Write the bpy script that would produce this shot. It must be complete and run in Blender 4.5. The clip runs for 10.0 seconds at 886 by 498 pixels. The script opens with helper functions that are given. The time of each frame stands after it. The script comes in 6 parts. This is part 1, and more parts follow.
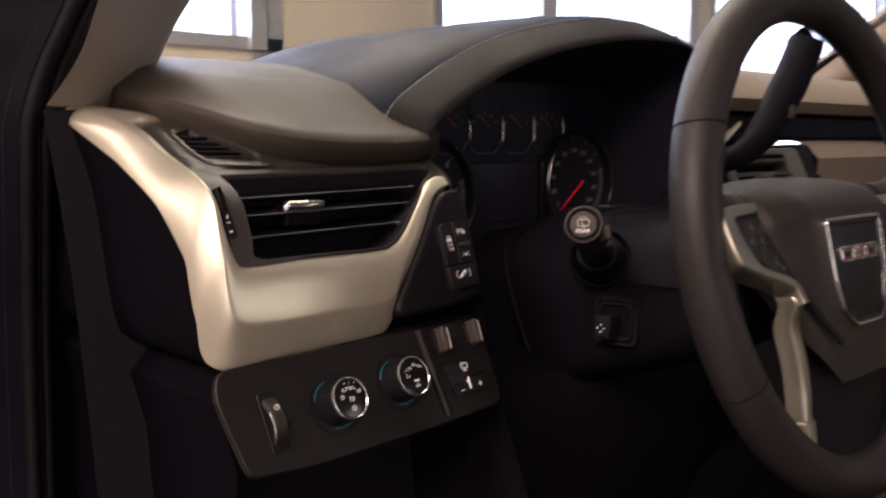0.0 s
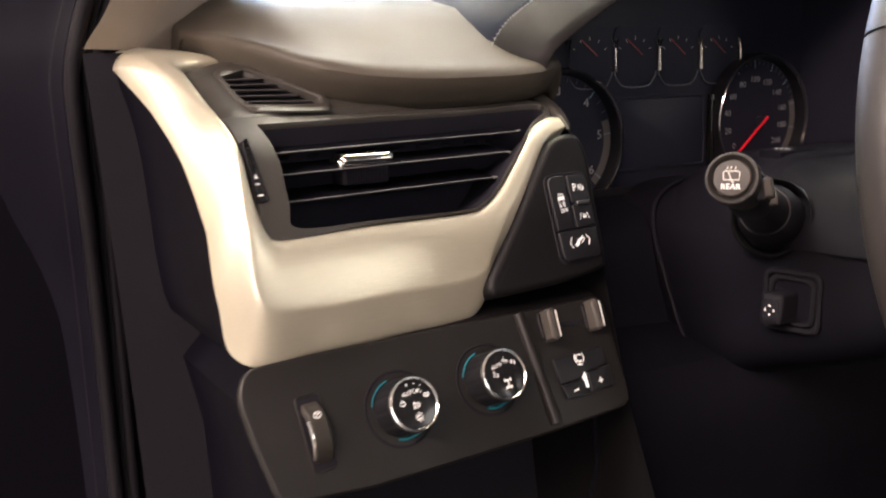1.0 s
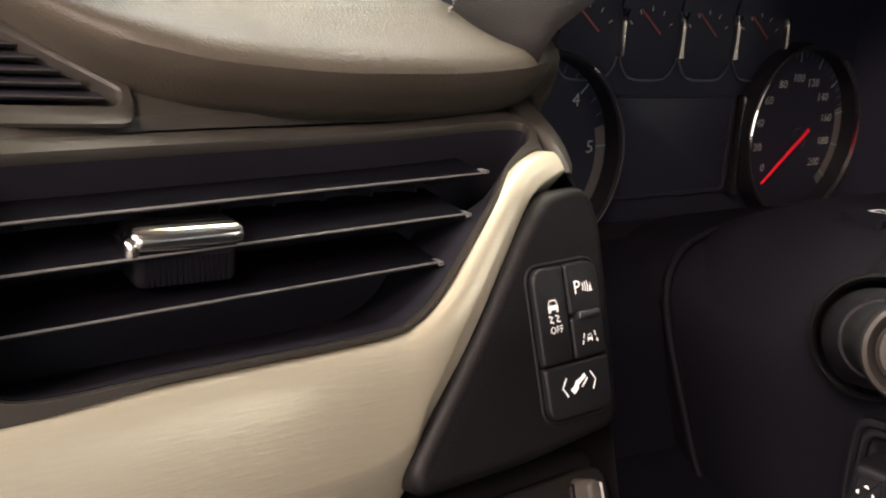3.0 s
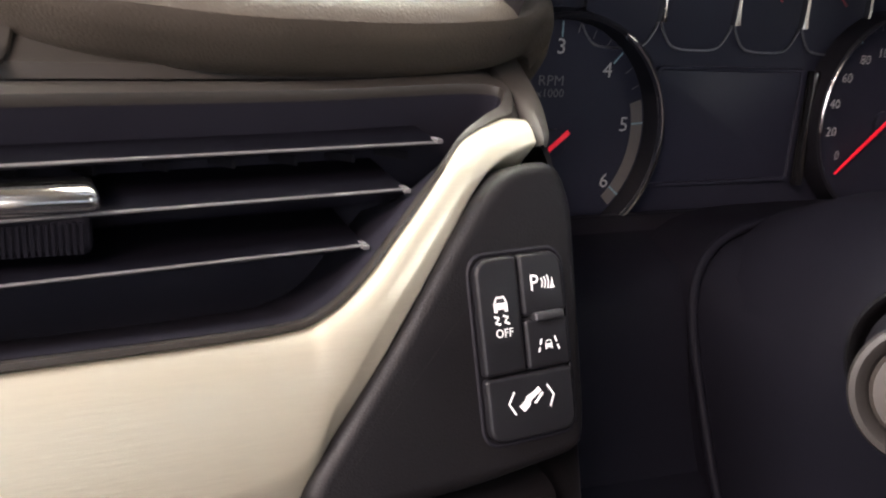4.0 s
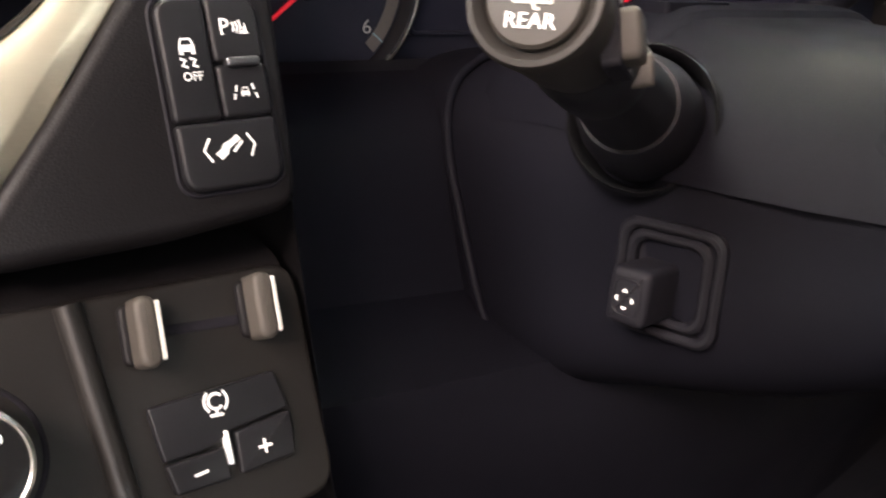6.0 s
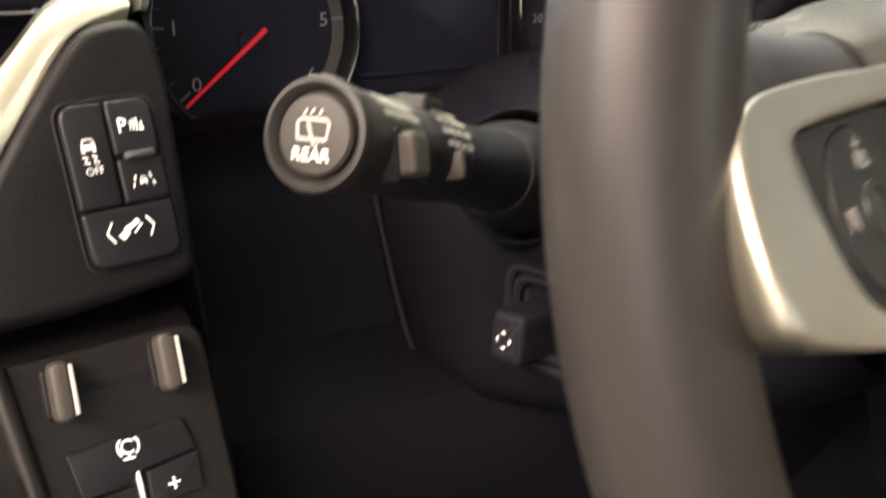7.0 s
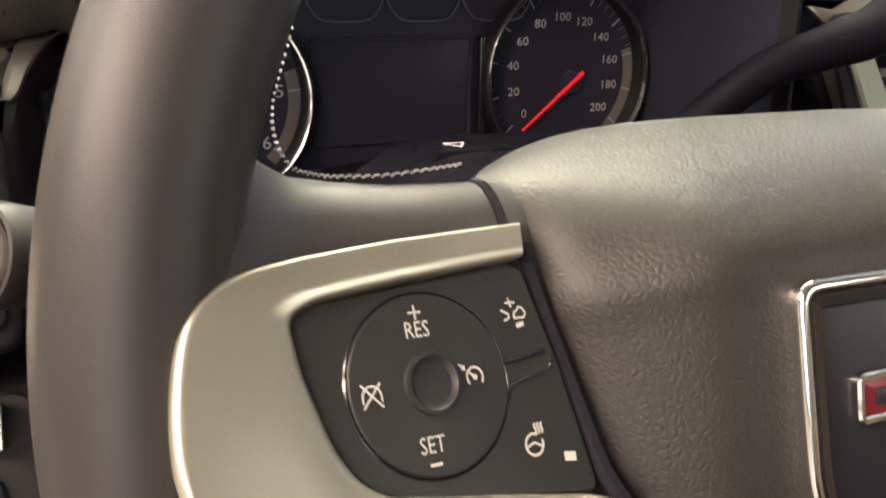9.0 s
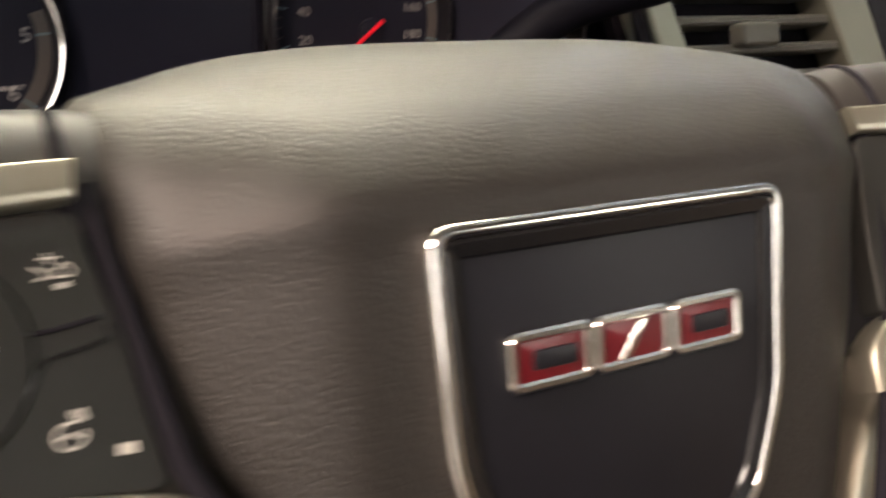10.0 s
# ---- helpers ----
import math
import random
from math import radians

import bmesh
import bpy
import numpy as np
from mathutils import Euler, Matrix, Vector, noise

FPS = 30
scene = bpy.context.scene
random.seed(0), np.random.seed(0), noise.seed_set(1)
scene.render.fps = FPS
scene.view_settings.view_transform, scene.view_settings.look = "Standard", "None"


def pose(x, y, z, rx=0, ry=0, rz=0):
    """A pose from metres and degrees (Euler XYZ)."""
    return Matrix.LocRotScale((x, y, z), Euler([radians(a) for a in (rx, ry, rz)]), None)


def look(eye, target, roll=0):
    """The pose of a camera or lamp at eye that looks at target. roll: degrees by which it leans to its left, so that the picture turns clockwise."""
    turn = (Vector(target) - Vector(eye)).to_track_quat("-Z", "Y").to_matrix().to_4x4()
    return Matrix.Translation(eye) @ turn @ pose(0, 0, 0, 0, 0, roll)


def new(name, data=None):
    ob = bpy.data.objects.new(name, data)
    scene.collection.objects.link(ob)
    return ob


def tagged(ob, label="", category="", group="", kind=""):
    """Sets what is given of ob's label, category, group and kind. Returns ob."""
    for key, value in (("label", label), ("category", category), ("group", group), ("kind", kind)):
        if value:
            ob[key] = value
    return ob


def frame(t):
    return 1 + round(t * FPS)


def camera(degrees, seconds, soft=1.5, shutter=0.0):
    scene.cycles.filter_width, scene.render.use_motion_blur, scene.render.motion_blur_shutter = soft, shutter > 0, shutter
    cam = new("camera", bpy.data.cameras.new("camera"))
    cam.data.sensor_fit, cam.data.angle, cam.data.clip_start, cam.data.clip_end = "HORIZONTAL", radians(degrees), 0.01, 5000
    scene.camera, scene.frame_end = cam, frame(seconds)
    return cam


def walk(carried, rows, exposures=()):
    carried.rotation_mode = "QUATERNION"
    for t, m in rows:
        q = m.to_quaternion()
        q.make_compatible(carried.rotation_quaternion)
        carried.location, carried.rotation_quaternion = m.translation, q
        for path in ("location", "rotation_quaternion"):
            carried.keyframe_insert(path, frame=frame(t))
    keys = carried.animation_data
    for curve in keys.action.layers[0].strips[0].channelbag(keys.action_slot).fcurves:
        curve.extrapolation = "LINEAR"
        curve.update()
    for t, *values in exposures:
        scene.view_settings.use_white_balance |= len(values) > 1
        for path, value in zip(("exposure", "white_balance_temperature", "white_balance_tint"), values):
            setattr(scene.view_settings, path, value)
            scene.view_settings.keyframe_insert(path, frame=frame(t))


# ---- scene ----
cam = camera(52.6, 10.0, soft=2.0, shutter=0.5)
PATH = [
    (0, (0.026, -0.001, 1.292), (1.347, 1.48, 1.047), 0.1),
    (0.5, (0.094, 0.034, 1.286), (1.229, 1.646, 0.954), 0.8),
    (1, (0.151, 0.06, 1.286), (1.083, 1.792, 0.924), -2.2),
    (1.5, (0.194, 0.089, 1.302), (1.084, 1.848, 0.963), -0.3),
    (2, (0.217, 0.158, 1.305), (1.189, 1.864, 0.927), 1.7),
    (2.5, (0.242, 0.232, 1.306), (1.329, 1.85, 0.856), 3.4),
    (2.7, (0.25, 0.244, 1.308), (1.343, 1.848, 0.825), 3.0),
    (3.8, (0.315, 0.266, 1.303), (1.212, 1.964, 0.744), 3.8),
    (4, (0.327, 0.268, 1.298), (1.179, 1.991, 0.744), 3.5),
    (4.5, (0.339, 0.271, 1.279), (1.109, 2.037, 0.742), 3.0),
    (5, (0.339, 0.267, 1.268), (1.168, 2.009, 0.742), 2.3),
    (5.5, (0.35, 0.259, 1.245), (1.396, 1.883, 0.729), 1.8),
    (5.7, (0.354, 0.249, 1.242), (1.452, 1.827, 0.693), 2.5),
    (6.8, (0.376, 0.204, 1.261), (1.446, 1.768, 0.623), -0.4),
    (7, (0.384, 0.19, 1.273), (1.411, 1.79, 0.651), -0.6),
    (7.5, (0.407, 0.168, 1.292), (1.414, 1.809, 0.749), 0.5),
    (8, (0.435, 0.155, 1.308), (1.371, 1.839, 0.773), 0.6),
    (8.5, (0.461, 0.146, 1.304), (1.287, 1.878, 0.739), 1.2),
    (9, (0.478, 0.145, 1.295), (1.226, 1.914, 0.736), 0.4),
    (9.5, (0.488, 0.146, 1.284), (1.225, 1.9, 0.667), 1.3),
    (9.7, (0.503, 0.148, 1.29), (1.373, 1.806, 0.588), 3.2),
    (10, (0.54, 0.149, 1.282), (1.487, 1.798, 0.663), 1.5),
]
walk(cam, [(t, look(eye, target, roll)) for t, eye, target, roll in PATH],
     exposures=[(0.0, -1.0, 6300, 29), (0.5, 0.06, 6300, 27), (1.0, 0.25, 6150, 21), (1.5, 0.22, 5850, 14), (2.0, -0.05, 6150, 16), (2.5, -0.05, 6350, 18), (4.0, 0.78, 5650, 18), (4.5, 0.7, 5550, 15), (5.0, 0.75, 5700, 14), (5.5, 0.87, 5750, 15), (7.0, 0.95, 6250, 13), (7.5, 0.9, 6050, 14), (8.5, 0.85, 6300, 13), (9.0, 0.98, 6350, 15), (9.5, 0.80, 6350, 15), (10.0, 0.63, 6350, 16)])

# ---- light ----
SUN_EL, SUN_AZ = radians(34), radians(20)
world = bpy.data.worlds.new("sky")
scene.world = world
world.use_nodes = True
wn = world.node_tree.nodes
sky = wn.new("ShaderNodeTexSky")
sky.sky_type, sky.sun_disc, sky.sun_elevation, sky.sun_rotation = "NISHITA", False, SUN_EL, SUN_AZ
world.node_tree.links.new(sky.outputs["Color"], wn["Background"].inputs["Color"])
wn["Background"].inputs["Strength"].default_value = 0.12


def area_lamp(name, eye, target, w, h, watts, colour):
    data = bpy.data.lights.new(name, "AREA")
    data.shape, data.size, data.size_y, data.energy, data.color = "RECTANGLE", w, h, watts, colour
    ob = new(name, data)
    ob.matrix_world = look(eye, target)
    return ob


# daylight in the openings of the north wall's windows, two added south lamps, and the showroom's ceiling lamps
area_lamp("window_light", (1.42, 4.66, 2.59), (1.42, 0, 2.59), 2.3, 1.5, 440, (0.66, 0.82, 1.0))
area_lamp("window_light", (5.47, 4.66, 2.15), (5.47, 0, 2.15), 2.9, 2.4, 680, (0.64, 0.81, 1.0))
area_lamp("window_light", (9.1, 4.66, 2.15), (9.1, 0, 2.15), 3.6, 2.4, 600, (0.64, 0.81, 1.0))
# no window stands here: both south lamps are added to brighten the trim
area_lamp("window_light", (-1.6, -6.9, 2.1), (0.0, 0.3, 1.2), 7.0, 3.4, 320, (1.0, 0.93, 0.82))
area_lamp("window_light", (5.6, -6.9, 2.5), (1.4, -0.5, 1.5), 3.4, 2.4, 120, (1.0, 0.96, 0.80))
area_lamp("ceiling_light", (0.7, 1.5, 4.1), (0.7, 0.9, 1.2), 3.4, 4.0, 640, (1.0, 0.93, 0.64))
area_lamp("ceiling_light", (-3.0, -0.2, 3.8), (-1.6, 0.1, 1.2), 1.3, 2.2, 280, (1.0, 0.86, 0.70))
area_lamp("ceiling_light", (-3.0, -2.4, 4.1), (-1.6, -1.2, 1.2), 2.0, 1.6, 400, (1.0, 0.74, 0.56))
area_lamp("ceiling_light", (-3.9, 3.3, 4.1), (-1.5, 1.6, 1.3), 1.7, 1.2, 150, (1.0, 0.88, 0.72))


# ---- materials ----
def material(name, colour, rough=0.5, metal=0.0, grain=0.0, cell=700.0, vary=0.12, patch=14.0, kind="noise",
             glow=0.0, stretch=(1, 1, 1), spec=0.5, smear=0.08, coat=0.0):
    """A surface with colour and gloss that vary at a broad and a fine scale, and fine relief."""
    m = bpy.data.materials.new(name)
    m.use_nodes = True
    nt = m.node_tree
    b = nt.nodes["Principled BSDF"]
    b.inputs["Base Color"].default_value = (*colour, 1)
    b.inputs["Roughness"].default_value = rough
    b.inputs["Metallic"].default_value = metal
    b.inputs["Specular IOR Level"].default_value = spec
    b.inputs["Coat Weight"].default_value = coat
    if glow:
        b.inputs["Emission Color"].default_value = (*colour, 1)
        b.inputs["Emission Strength"].default_value = glow
    coord = nt.nodes.new("ShaderNodeTexCoord")
    place = nt.nodes.new("ShaderNodeMapping")
    place.inputs["Scale"].default_value = stretch
    nt.links.new(coord.outputs["Object"], place.inputs["Vector"])
    broad = nt.nodes.new("ShaderNodeTexNoise")
    broad.inputs["Scale"].default_value, broad.inputs["Detail"].default_value = patch, 5
    nt.links.new(place.outputs["Vector"], broad.inputs["Vector"])
    fine = nt.nodes.new("ShaderNodeTexNoise")
    fine.inputs["Scale"].default_value, fine.inputs["Detail"].default_value = cell, 3
    nt.links.new(place.outputs["Vector"], fine.inputs["Vector"])
    if vary:
        both = nt.nodes.new("ShaderNodeMath")
        both.operation = "MULTIPLY_ADD"
        both.inputs[1].default_value, both.inputs[2].default_value = 0.35, 0.0
        nt.links.new(fine.outputs["Fac"], both.inputs[0])
        total = nt.nodes.new("ShaderNodeMath")
        total.operation = "ADD"
        nt.links.new(both.outputs[0], total.inputs[0])
        nt.links.new(broad.outputs["Fac"], total.inputs[1])
        ramp = nt.nodes.new("ShaderNodeMapRange")
        ramp.inputs["From Min"].default_value, ramp.inputs["From Max"].default_value = 0.35, 1.0
        ramp.inputs["To Min"].default_value, ramp.inputs["To Max"].default_value = 1 - vary, 1 + vary
        nt.links.new(total.outputs[0], ramp.inputs["Value"])
        tint = nt.nodes.new("ShaderNodeVectorMath")
        tint.operation = "SCALE"
        tint.inputs[0].default_value = colour
        nt.links.new(ramp.outputs["Result"], tint.inputs["Scale"])
        nt.links.new(tint.outputs["Vector"], b.inputs["Base Color"])
        gloss = nt.nodes.new("ShaderNodeMapRange")
        gloss.inputs["From Min"].default_value, gloss.inputs["From Max"].default_value = 0.3, 0.7
        gloss.inputs["To Min"].default_value, gloss.inputs["To Max"].default_value = max(0.02, rough - smear), min(1, rough + smear)
        nt.links.new(broad.outputs["Fac"], gloss.inputs["Value"])
        nt.links.new(gloss.outputs["Result"], b.inputs["Roughness"])
    if grain:
        bump = nt.nodes.new("ShaderNodeBump")
        bump.inputs["Strength"].default_value, bump.inputs["Distance"].default_value = grain, 0.0004
        if kind == "leather":
            cells = nt.nodes.new("ShaderNodeTexVoronoi")
            cells.feature = "DISTANCE_TO_EDGE"
            cells.inputs["Scale"].default_value = cell
            mixed = nt.nodes.new("ShaderNodeVectorMath")
            mixed.operation = "MULTIPLY_ADD"
            mixed.inputs[1].default_value = (0.7 / cell, 0.7 / cell, 0.7 / cell)
            nt.links.new(fine.outputs["Color"], mixed.inputs[0])
            nt.links.new(place.outputs["Vector"], mixed.inputs[2])
            nt.links.new(mixed.outputs["Vector"], cells.inputs["Vector"])
            hump = nt.nodes.new("ShaderNodeMapRange")
            hump.interpolation_type = "SMOOTHSTEP"
            hump.inputs["From Max"].default_value = 0.32
            nt.links.new(cells.outputs["Distance"], hump.inputs["Value"])
            nt.links.new(hump.outputs["Result"], bump.inputs["Height"])
        else:
            nt.links.new(fine.outputs["Fac"], bump.inputs["Height"])
        nt.links.new(bump.outputs["Normal"], b.inputs["Normal"])
    return m


BLACK = material("black grained plastic", (0.0090, 0.0086, 0.0118), 0.55, grain=0.09, cell=1700, kind="leather", spec=0.17)
POD_BLACK = material("soft black plastic", (0.0070, 0.0065, 0.0073), 0.46, grain=0.14, cell=1100, kind="leather", spec=0.15)
LOW_BLACK = material("satin brown-black plastic", (0.0098, 0.0087, 0.0082), 0.44, grain=0.08, cell=1500, kind="leather", spec=0.34)
RIMCHROME = material("satin chrome", (0.90, 0.88, 0.84), 0.27, metal=1.0, vary=0.04, smear=0.05)
STACKGREY = material("grey satin plastic", (0.082, 0.079, 0.066), 0.40, grain=0.08, cell=1800, spec=0.45)
GREY = material("dark grey satin plastic", (0.036, 0.0325, 0.028), 0.40, grain=0.08, cell=1800, spec=0.45)
CAPGREY = material("grey-brown button plastic", (0.026, 0.0225, 0.019), 0.45, grain=0.06, cell=1800, spec=0.35)
PAD = material("grained dash vinyl", (0.058, 0.0495, 0.0385), 0.50, grain=0.22, cell=720, kind="leather", spec=0.26)
PADTAN = material("tan dash vinyl", (0.21, 0.172, 0.128), 0.5, grain=0.16, cell=900, kind="leather", spec=0.26)
# the blue in this base imitates window light reflected on the hood
HOOD = material("dark dash vinyl", (0.0076, 0.0114, 0.0235), 0.50, grain=0.14, cell=900, kind="leather", spec=0.11)
HOODBAND = material("brown black hood vinyl", (0.0095, 0.0086, 0.0088), 0.50, grain=0.14, cell=900, kind="leather", spec=0.12)
LINING = material("blue-black hood lining", (0.0185, 0.0195, 0.0310), 0.7, grain=0.1, cell=1200, spec=0.10)
SILVER = material("satin silver paint", (0.74, 0.695, 0.535), 0.34, metal=0.66, grain=0.16, cell=1100, vary=0.08, stretch=(0.03, 1, 1.0), smear=0.05)
FRAMEGREY = material("satin grey-green paint", (0.22, 0.225, 0.185), 0.36, metal=0.6, grain=0.03, cell=900, vary=0.05)
BEZEL = material("satin nickel paint", (0.44, 0.42, 0.34), 0.33, metal=0.85, grain=0.03, cell=900, vary=0.05, patch=40, smear=0.05)
LEATHER = material("smooth black leather", (0.0235, 0.0210, 0.0205), 0.44, grain=0.05, cell=1500, kind="leather", spec=0.33)
AIRBAG = material("pebbled airbag vinyl", (0.0165, 0.0142, 0.0121), 0.50, grain=0.20, cell=580, kind="leather", spec=0.44, smear=0.02)
GLOSS = material("gloss black plastic", (0.010, 0.010, 0.011), 0.18, vary=0.1, smear=0.05)
EMBLEM = material("satin black emblem panel", (0.0105, 0.0105, 0.0135), 0.36, vary=0.12, smear=0.05, spec=0.22)
WHEELPAD = material("dark grey-green switch rubber", (0.0185, 0.0192, 0.0180), 0.48, grain=0.08, cell=2200, spec=0.26)
# slightly lighter and browner than the button rubber
CAPRING = material("brown-black stalk plastic", (0.0195, 0.0175, 0.0160), 0.42, grain=0.06, cell=1800, spec=0.32)
BUTTON = material("black button rubber", (0.0095, 0.0094, 0.0112), 0.42, grain=0.08, cell=2200, spec=0.26)
CHROME = material("chrome", (0.82, 0.80, 0.76), 0.12, metal=1.0, vary=0.04, smear=0.05)
# a little emission is put into both white prints to brighten them
MARK = material("white print", (0.85, 0.83, 0.78), 0.5, vary=0.03, glow=0.22)
SOFT_MARK = material("dull white print", (0.45, 0.43, 0.39), 0.5, vary=0.03, glow=0.04)
EDGE = material("pale metal edge", (0.72, 0.70, 0.64), 0.45, metal=0.25, vary=0.05)
DIM_MARK = material("grey print", (0.30, 0.295, 0.29), 0.5, vary=0.03)
FAINT_MARK = material("faint grey print", (0.075, 0.073, 0.075), 0.5, vary=0.03)
SCALE = material("pale blue print", (0.16, 0.25, 0.29), 0.5, vary=0.03)
SATIN = material("dark satin metal", (0.11, 0.11, 0.12), 0.40, metal=0.9, vary=0.05)
VANE = material("brown-grey vane plastic", (0.0110, 0.0108, 0.0135), 0.5, grain=0.05, cell=1500, spec=0.2)
# the needle's red also carries a little emission of its own
NEEDLE = material("red needle", (0.70, 0.012, 0.025), 0.4, vary=0.03, glow=0.25)
TEAL = material("teal lit ring", (0.01, 0.14, 0.17), 0.4, vary=0.03, glow=0.12)
DARK_RED = material("unlit red needle", (0.22, 0.010, 0.014), 0.45, vary=0.03)
DIAL = material("black dial face", (0.0170, 0.0178, 0.0280), 0.5, vary=0.1, spec=0.12)
BAND = material("grey dial band", (0.09, 0.083, 0.076), 0.4, vary=0.1)
SCREEN = material("dark display glass", (0.0165, 0.0175, 0.0280), 0.30, vary=0.05, smear=0.03, spec=0.06)
RED = material("red enamel", (0.10, 0.005, 0.009), 0.30, vary=0.08, smear=0.05)
RUBBER = material("black seal rubber", (0.0080, 0.0070, 0.0092), 0.55, grain=0.15, cell=900, spec=0.15)
PAINT = material("dark metallic car paint", (0.0052, 0.0046, 0.0085), 0.50, metal=0.0, vary=0.2, spec=0.08)
PILLAR = material("tan pillar cloth", (0.30, 0.238, 0.185), 0.75, grain=0.4, cell=1600)
CARPET = material("black carpet", (0.0125, 0.0116, 0.0150), 0.9, grain=0.6, cell=600, spec=0.06)
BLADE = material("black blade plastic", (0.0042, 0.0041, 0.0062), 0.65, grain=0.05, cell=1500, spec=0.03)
# pale grey stands for light caught on the blade fronts; the pivots share it
BLADE_EDGE = material("pale blade edge highlight", (0.13, 0.128, 0.130), 0.45, grain=0.05, cell=1500, spec=0.28)
DUCT = material("black duct plastic", (0.0185, 0.0180, 0.0250), 0.55, grain=0.05, cell=1500, spec=0.10)
# darker copy of the matt black: shade beside the door is put into the colour
SHADEBLACK = material("end plastic darkened for shade", (0.0026, 0.0023, 0.0046), 0.62, grain=0.1, cell=1200, spec=0.05)
ENDBLACK = material("matt black plastic", (0.0054, 0.0053, 0.0082), 0.6, grain=0.1, cell=1200, spec=0.07)
TABGREY = material("warm grey tab plastic", (0.052, 0.046, 0.040), 0.52, grain=0.05, cell=1500, spec=0.28)
TAN = material("tan trim", (0.22, 0.175, 0.13), 0.6, grain=0.2, cell=900)
# unseen walls and ceiling, made this dark to cut bounced light
DARKWALL = material("dark grey for unseen room sides", (0.22, 0.20, 0.17), 0.8, grain=0.1, cell=60, patch=2)
WALL = material("cream painted wall", (0.72, 0.62, 0.45), 0.7, grain=0.1, cell=60, patch=2)
FLOOR = material("showroom floor tile", (0.14, 0.13, 0.12), 0.35, grain=0.05, cell=30, patch=1.5)
WINFRAME = material("aluminium window frame", (0.45, 0.44, 0.42), 0.4, metal=0.4, vary=0.06)
CLOTH = material("headliner cloth", (0.25, 0.22, 0.18), 0.9, grain=0.4, cell=900)


def glass(name):
    m = bpy.data.materials.new(name)
    m.use_nodes = True
    b = m.node_tree.nodes["Principled BSDF"]
    b.inputs["Transmission Weight"].default_value, b.inputs["Roughness"].default_value, b.inputs["IOR"].default_value = 1, 0.0, 1.45
    return m


GLASS = glass("clear glass")


# ---- mesh helpers ----
def thing(name, label, category, at, group="", kind=""):
    return_ob = new(name)
    return_ob.location = at
    return_ob.empty_display_size = 0.02
    return tagged(return_ob, label, category, group, kind)


def part(name, bm, mat, parent=None, label="", angle=38):
    """Links a bmesh, built in world metres, as one mesh object under a thing or a part."""
    bmesh.ops.remove_doubles(bm, verts=bm.verts, dist=1e-6)
    bmesh.ops.recalc_face_normals(bm, faces=bm.faces)
    me = bpy.data.meshes.new(name)
    bm.to_mesh(me)
    bm.free()
    me.materials.append(mat)
    for p in me.polygons:
        p.use_smooth = True
    me.set_sharp_from_angle(angle=radians(angle))
    ob = new(name, me)
    if parent is not None:
        ob.parent = parent
        if parent.data is None:
            ob.matrix_parent_inverse = Matrix.Translation(-parent.location)
    if label:
        tagged(ob, label)
    return ob


def alone(name, bm, mat, label, category, group="", kind="", angle=38):
    return tagged(part(name, bm, mat, None, label, angle), label, category, group, kind)


def smooth(pts, n, closed=False):
    """n points on the Catmull-Rom curve through pts, evenly spread over its spans."""
    pts = [np.array(p, float) for p in pts]
    m = len(pts)
    spans = m if closed else m - 1
    out = []
    for k in range(n):
        s = spans * k / (n if closed else n - 1)
        i = min(int(s), spans - 1)
        f = s - i
        if closed:
            a, b, c, d = (pts[(i + j) % m] for j in (-1, 0, 1, 2))
        else:
            b, c = pts[i], pts[i + 1]
            a = pts[i - 1] if i else 2 * b - c
            d = pts[i + 2] if i + 2 < m else 2 * c - b
        out.append(0.5 * ((2 * b) + (c - a) * f + (2 * a - 5 * b + 4 * c - d) * f ** 2 + (3 * b - a - 3 * c + d) * f ** 3))
    return out


def sheet(rows, bm=None, ring=False, wrap=False):
    """Quads between rows of points. ring: each row closes on itself; wrap: the last row meets the first."""
    bm = bm or bmesh.new()
    vs = [[bm.verts.new(tuple(p)) for p in row] for row in rows]
    n, m = len(vs), len(vs[0])
    for i in range(n if wrap else n - 1):
        for j in range(m if ring else m - 1):
            q = (vs[i][j], vs[i][(j + 1) % m], vs[(i + 1) % n][(j + 1) % m], vs[(i + 1) % n][j])
            if len({v for v in q}) == 4:
                bm.faces.new(q)
    return bm, vs


def basis(origin, right, up):
    """A matrix whose x and y lie in a face and whose z stands out of it."""
    o, x, y = Vector(origin), Vector(right).normalized(), Vector(up)
    y = (y - x * y.dot(x)).normalized()
    z = x.cross(y)
    return Matrix(((x.x, y.x, z.x, o.x), (x.y, y.y, z.y, o.y), (x.z, y.z, z.z, o.z), (0, 0, 0, 1)))


def along(origin, axis, up=(0, 0, 1)):
    """A matrix whose z runs along axis."""
    z = Vector(axis).normalized()
    x = Vector(up).cross(z).normalized()
    return basis(origin, x, z.cross(x))


def inset(loop, d):
    """A closed outline moved inwards by d."""
    n, out = len(loop), []
    area = sum(loop[i][0] * loop[(i + 1) % n][1] - loop[(i + 1) % n][0] * loop[i][1] for i in range(n))
    s = 1 if area > 0 else -1
    for i in range(n):
        a, b, c = np.array(loop[i - 1][:2]), np.array(loop[i][:2]), np.array(loop[(i + 1) % n][:2])
        e, f = b - a, c - b
        e, f = e / (np.linalg.norm(e) + 1e-12), f / (np.linalg.norm(f) + 1e-12)
        na, nb = np.array((-e[1], e[0])) * s, np.array((-f[1], f[0])) * s
        k = na + nb
        out.append(b + k * (d / max(0.6, (k @ k) / 2)))
    return out


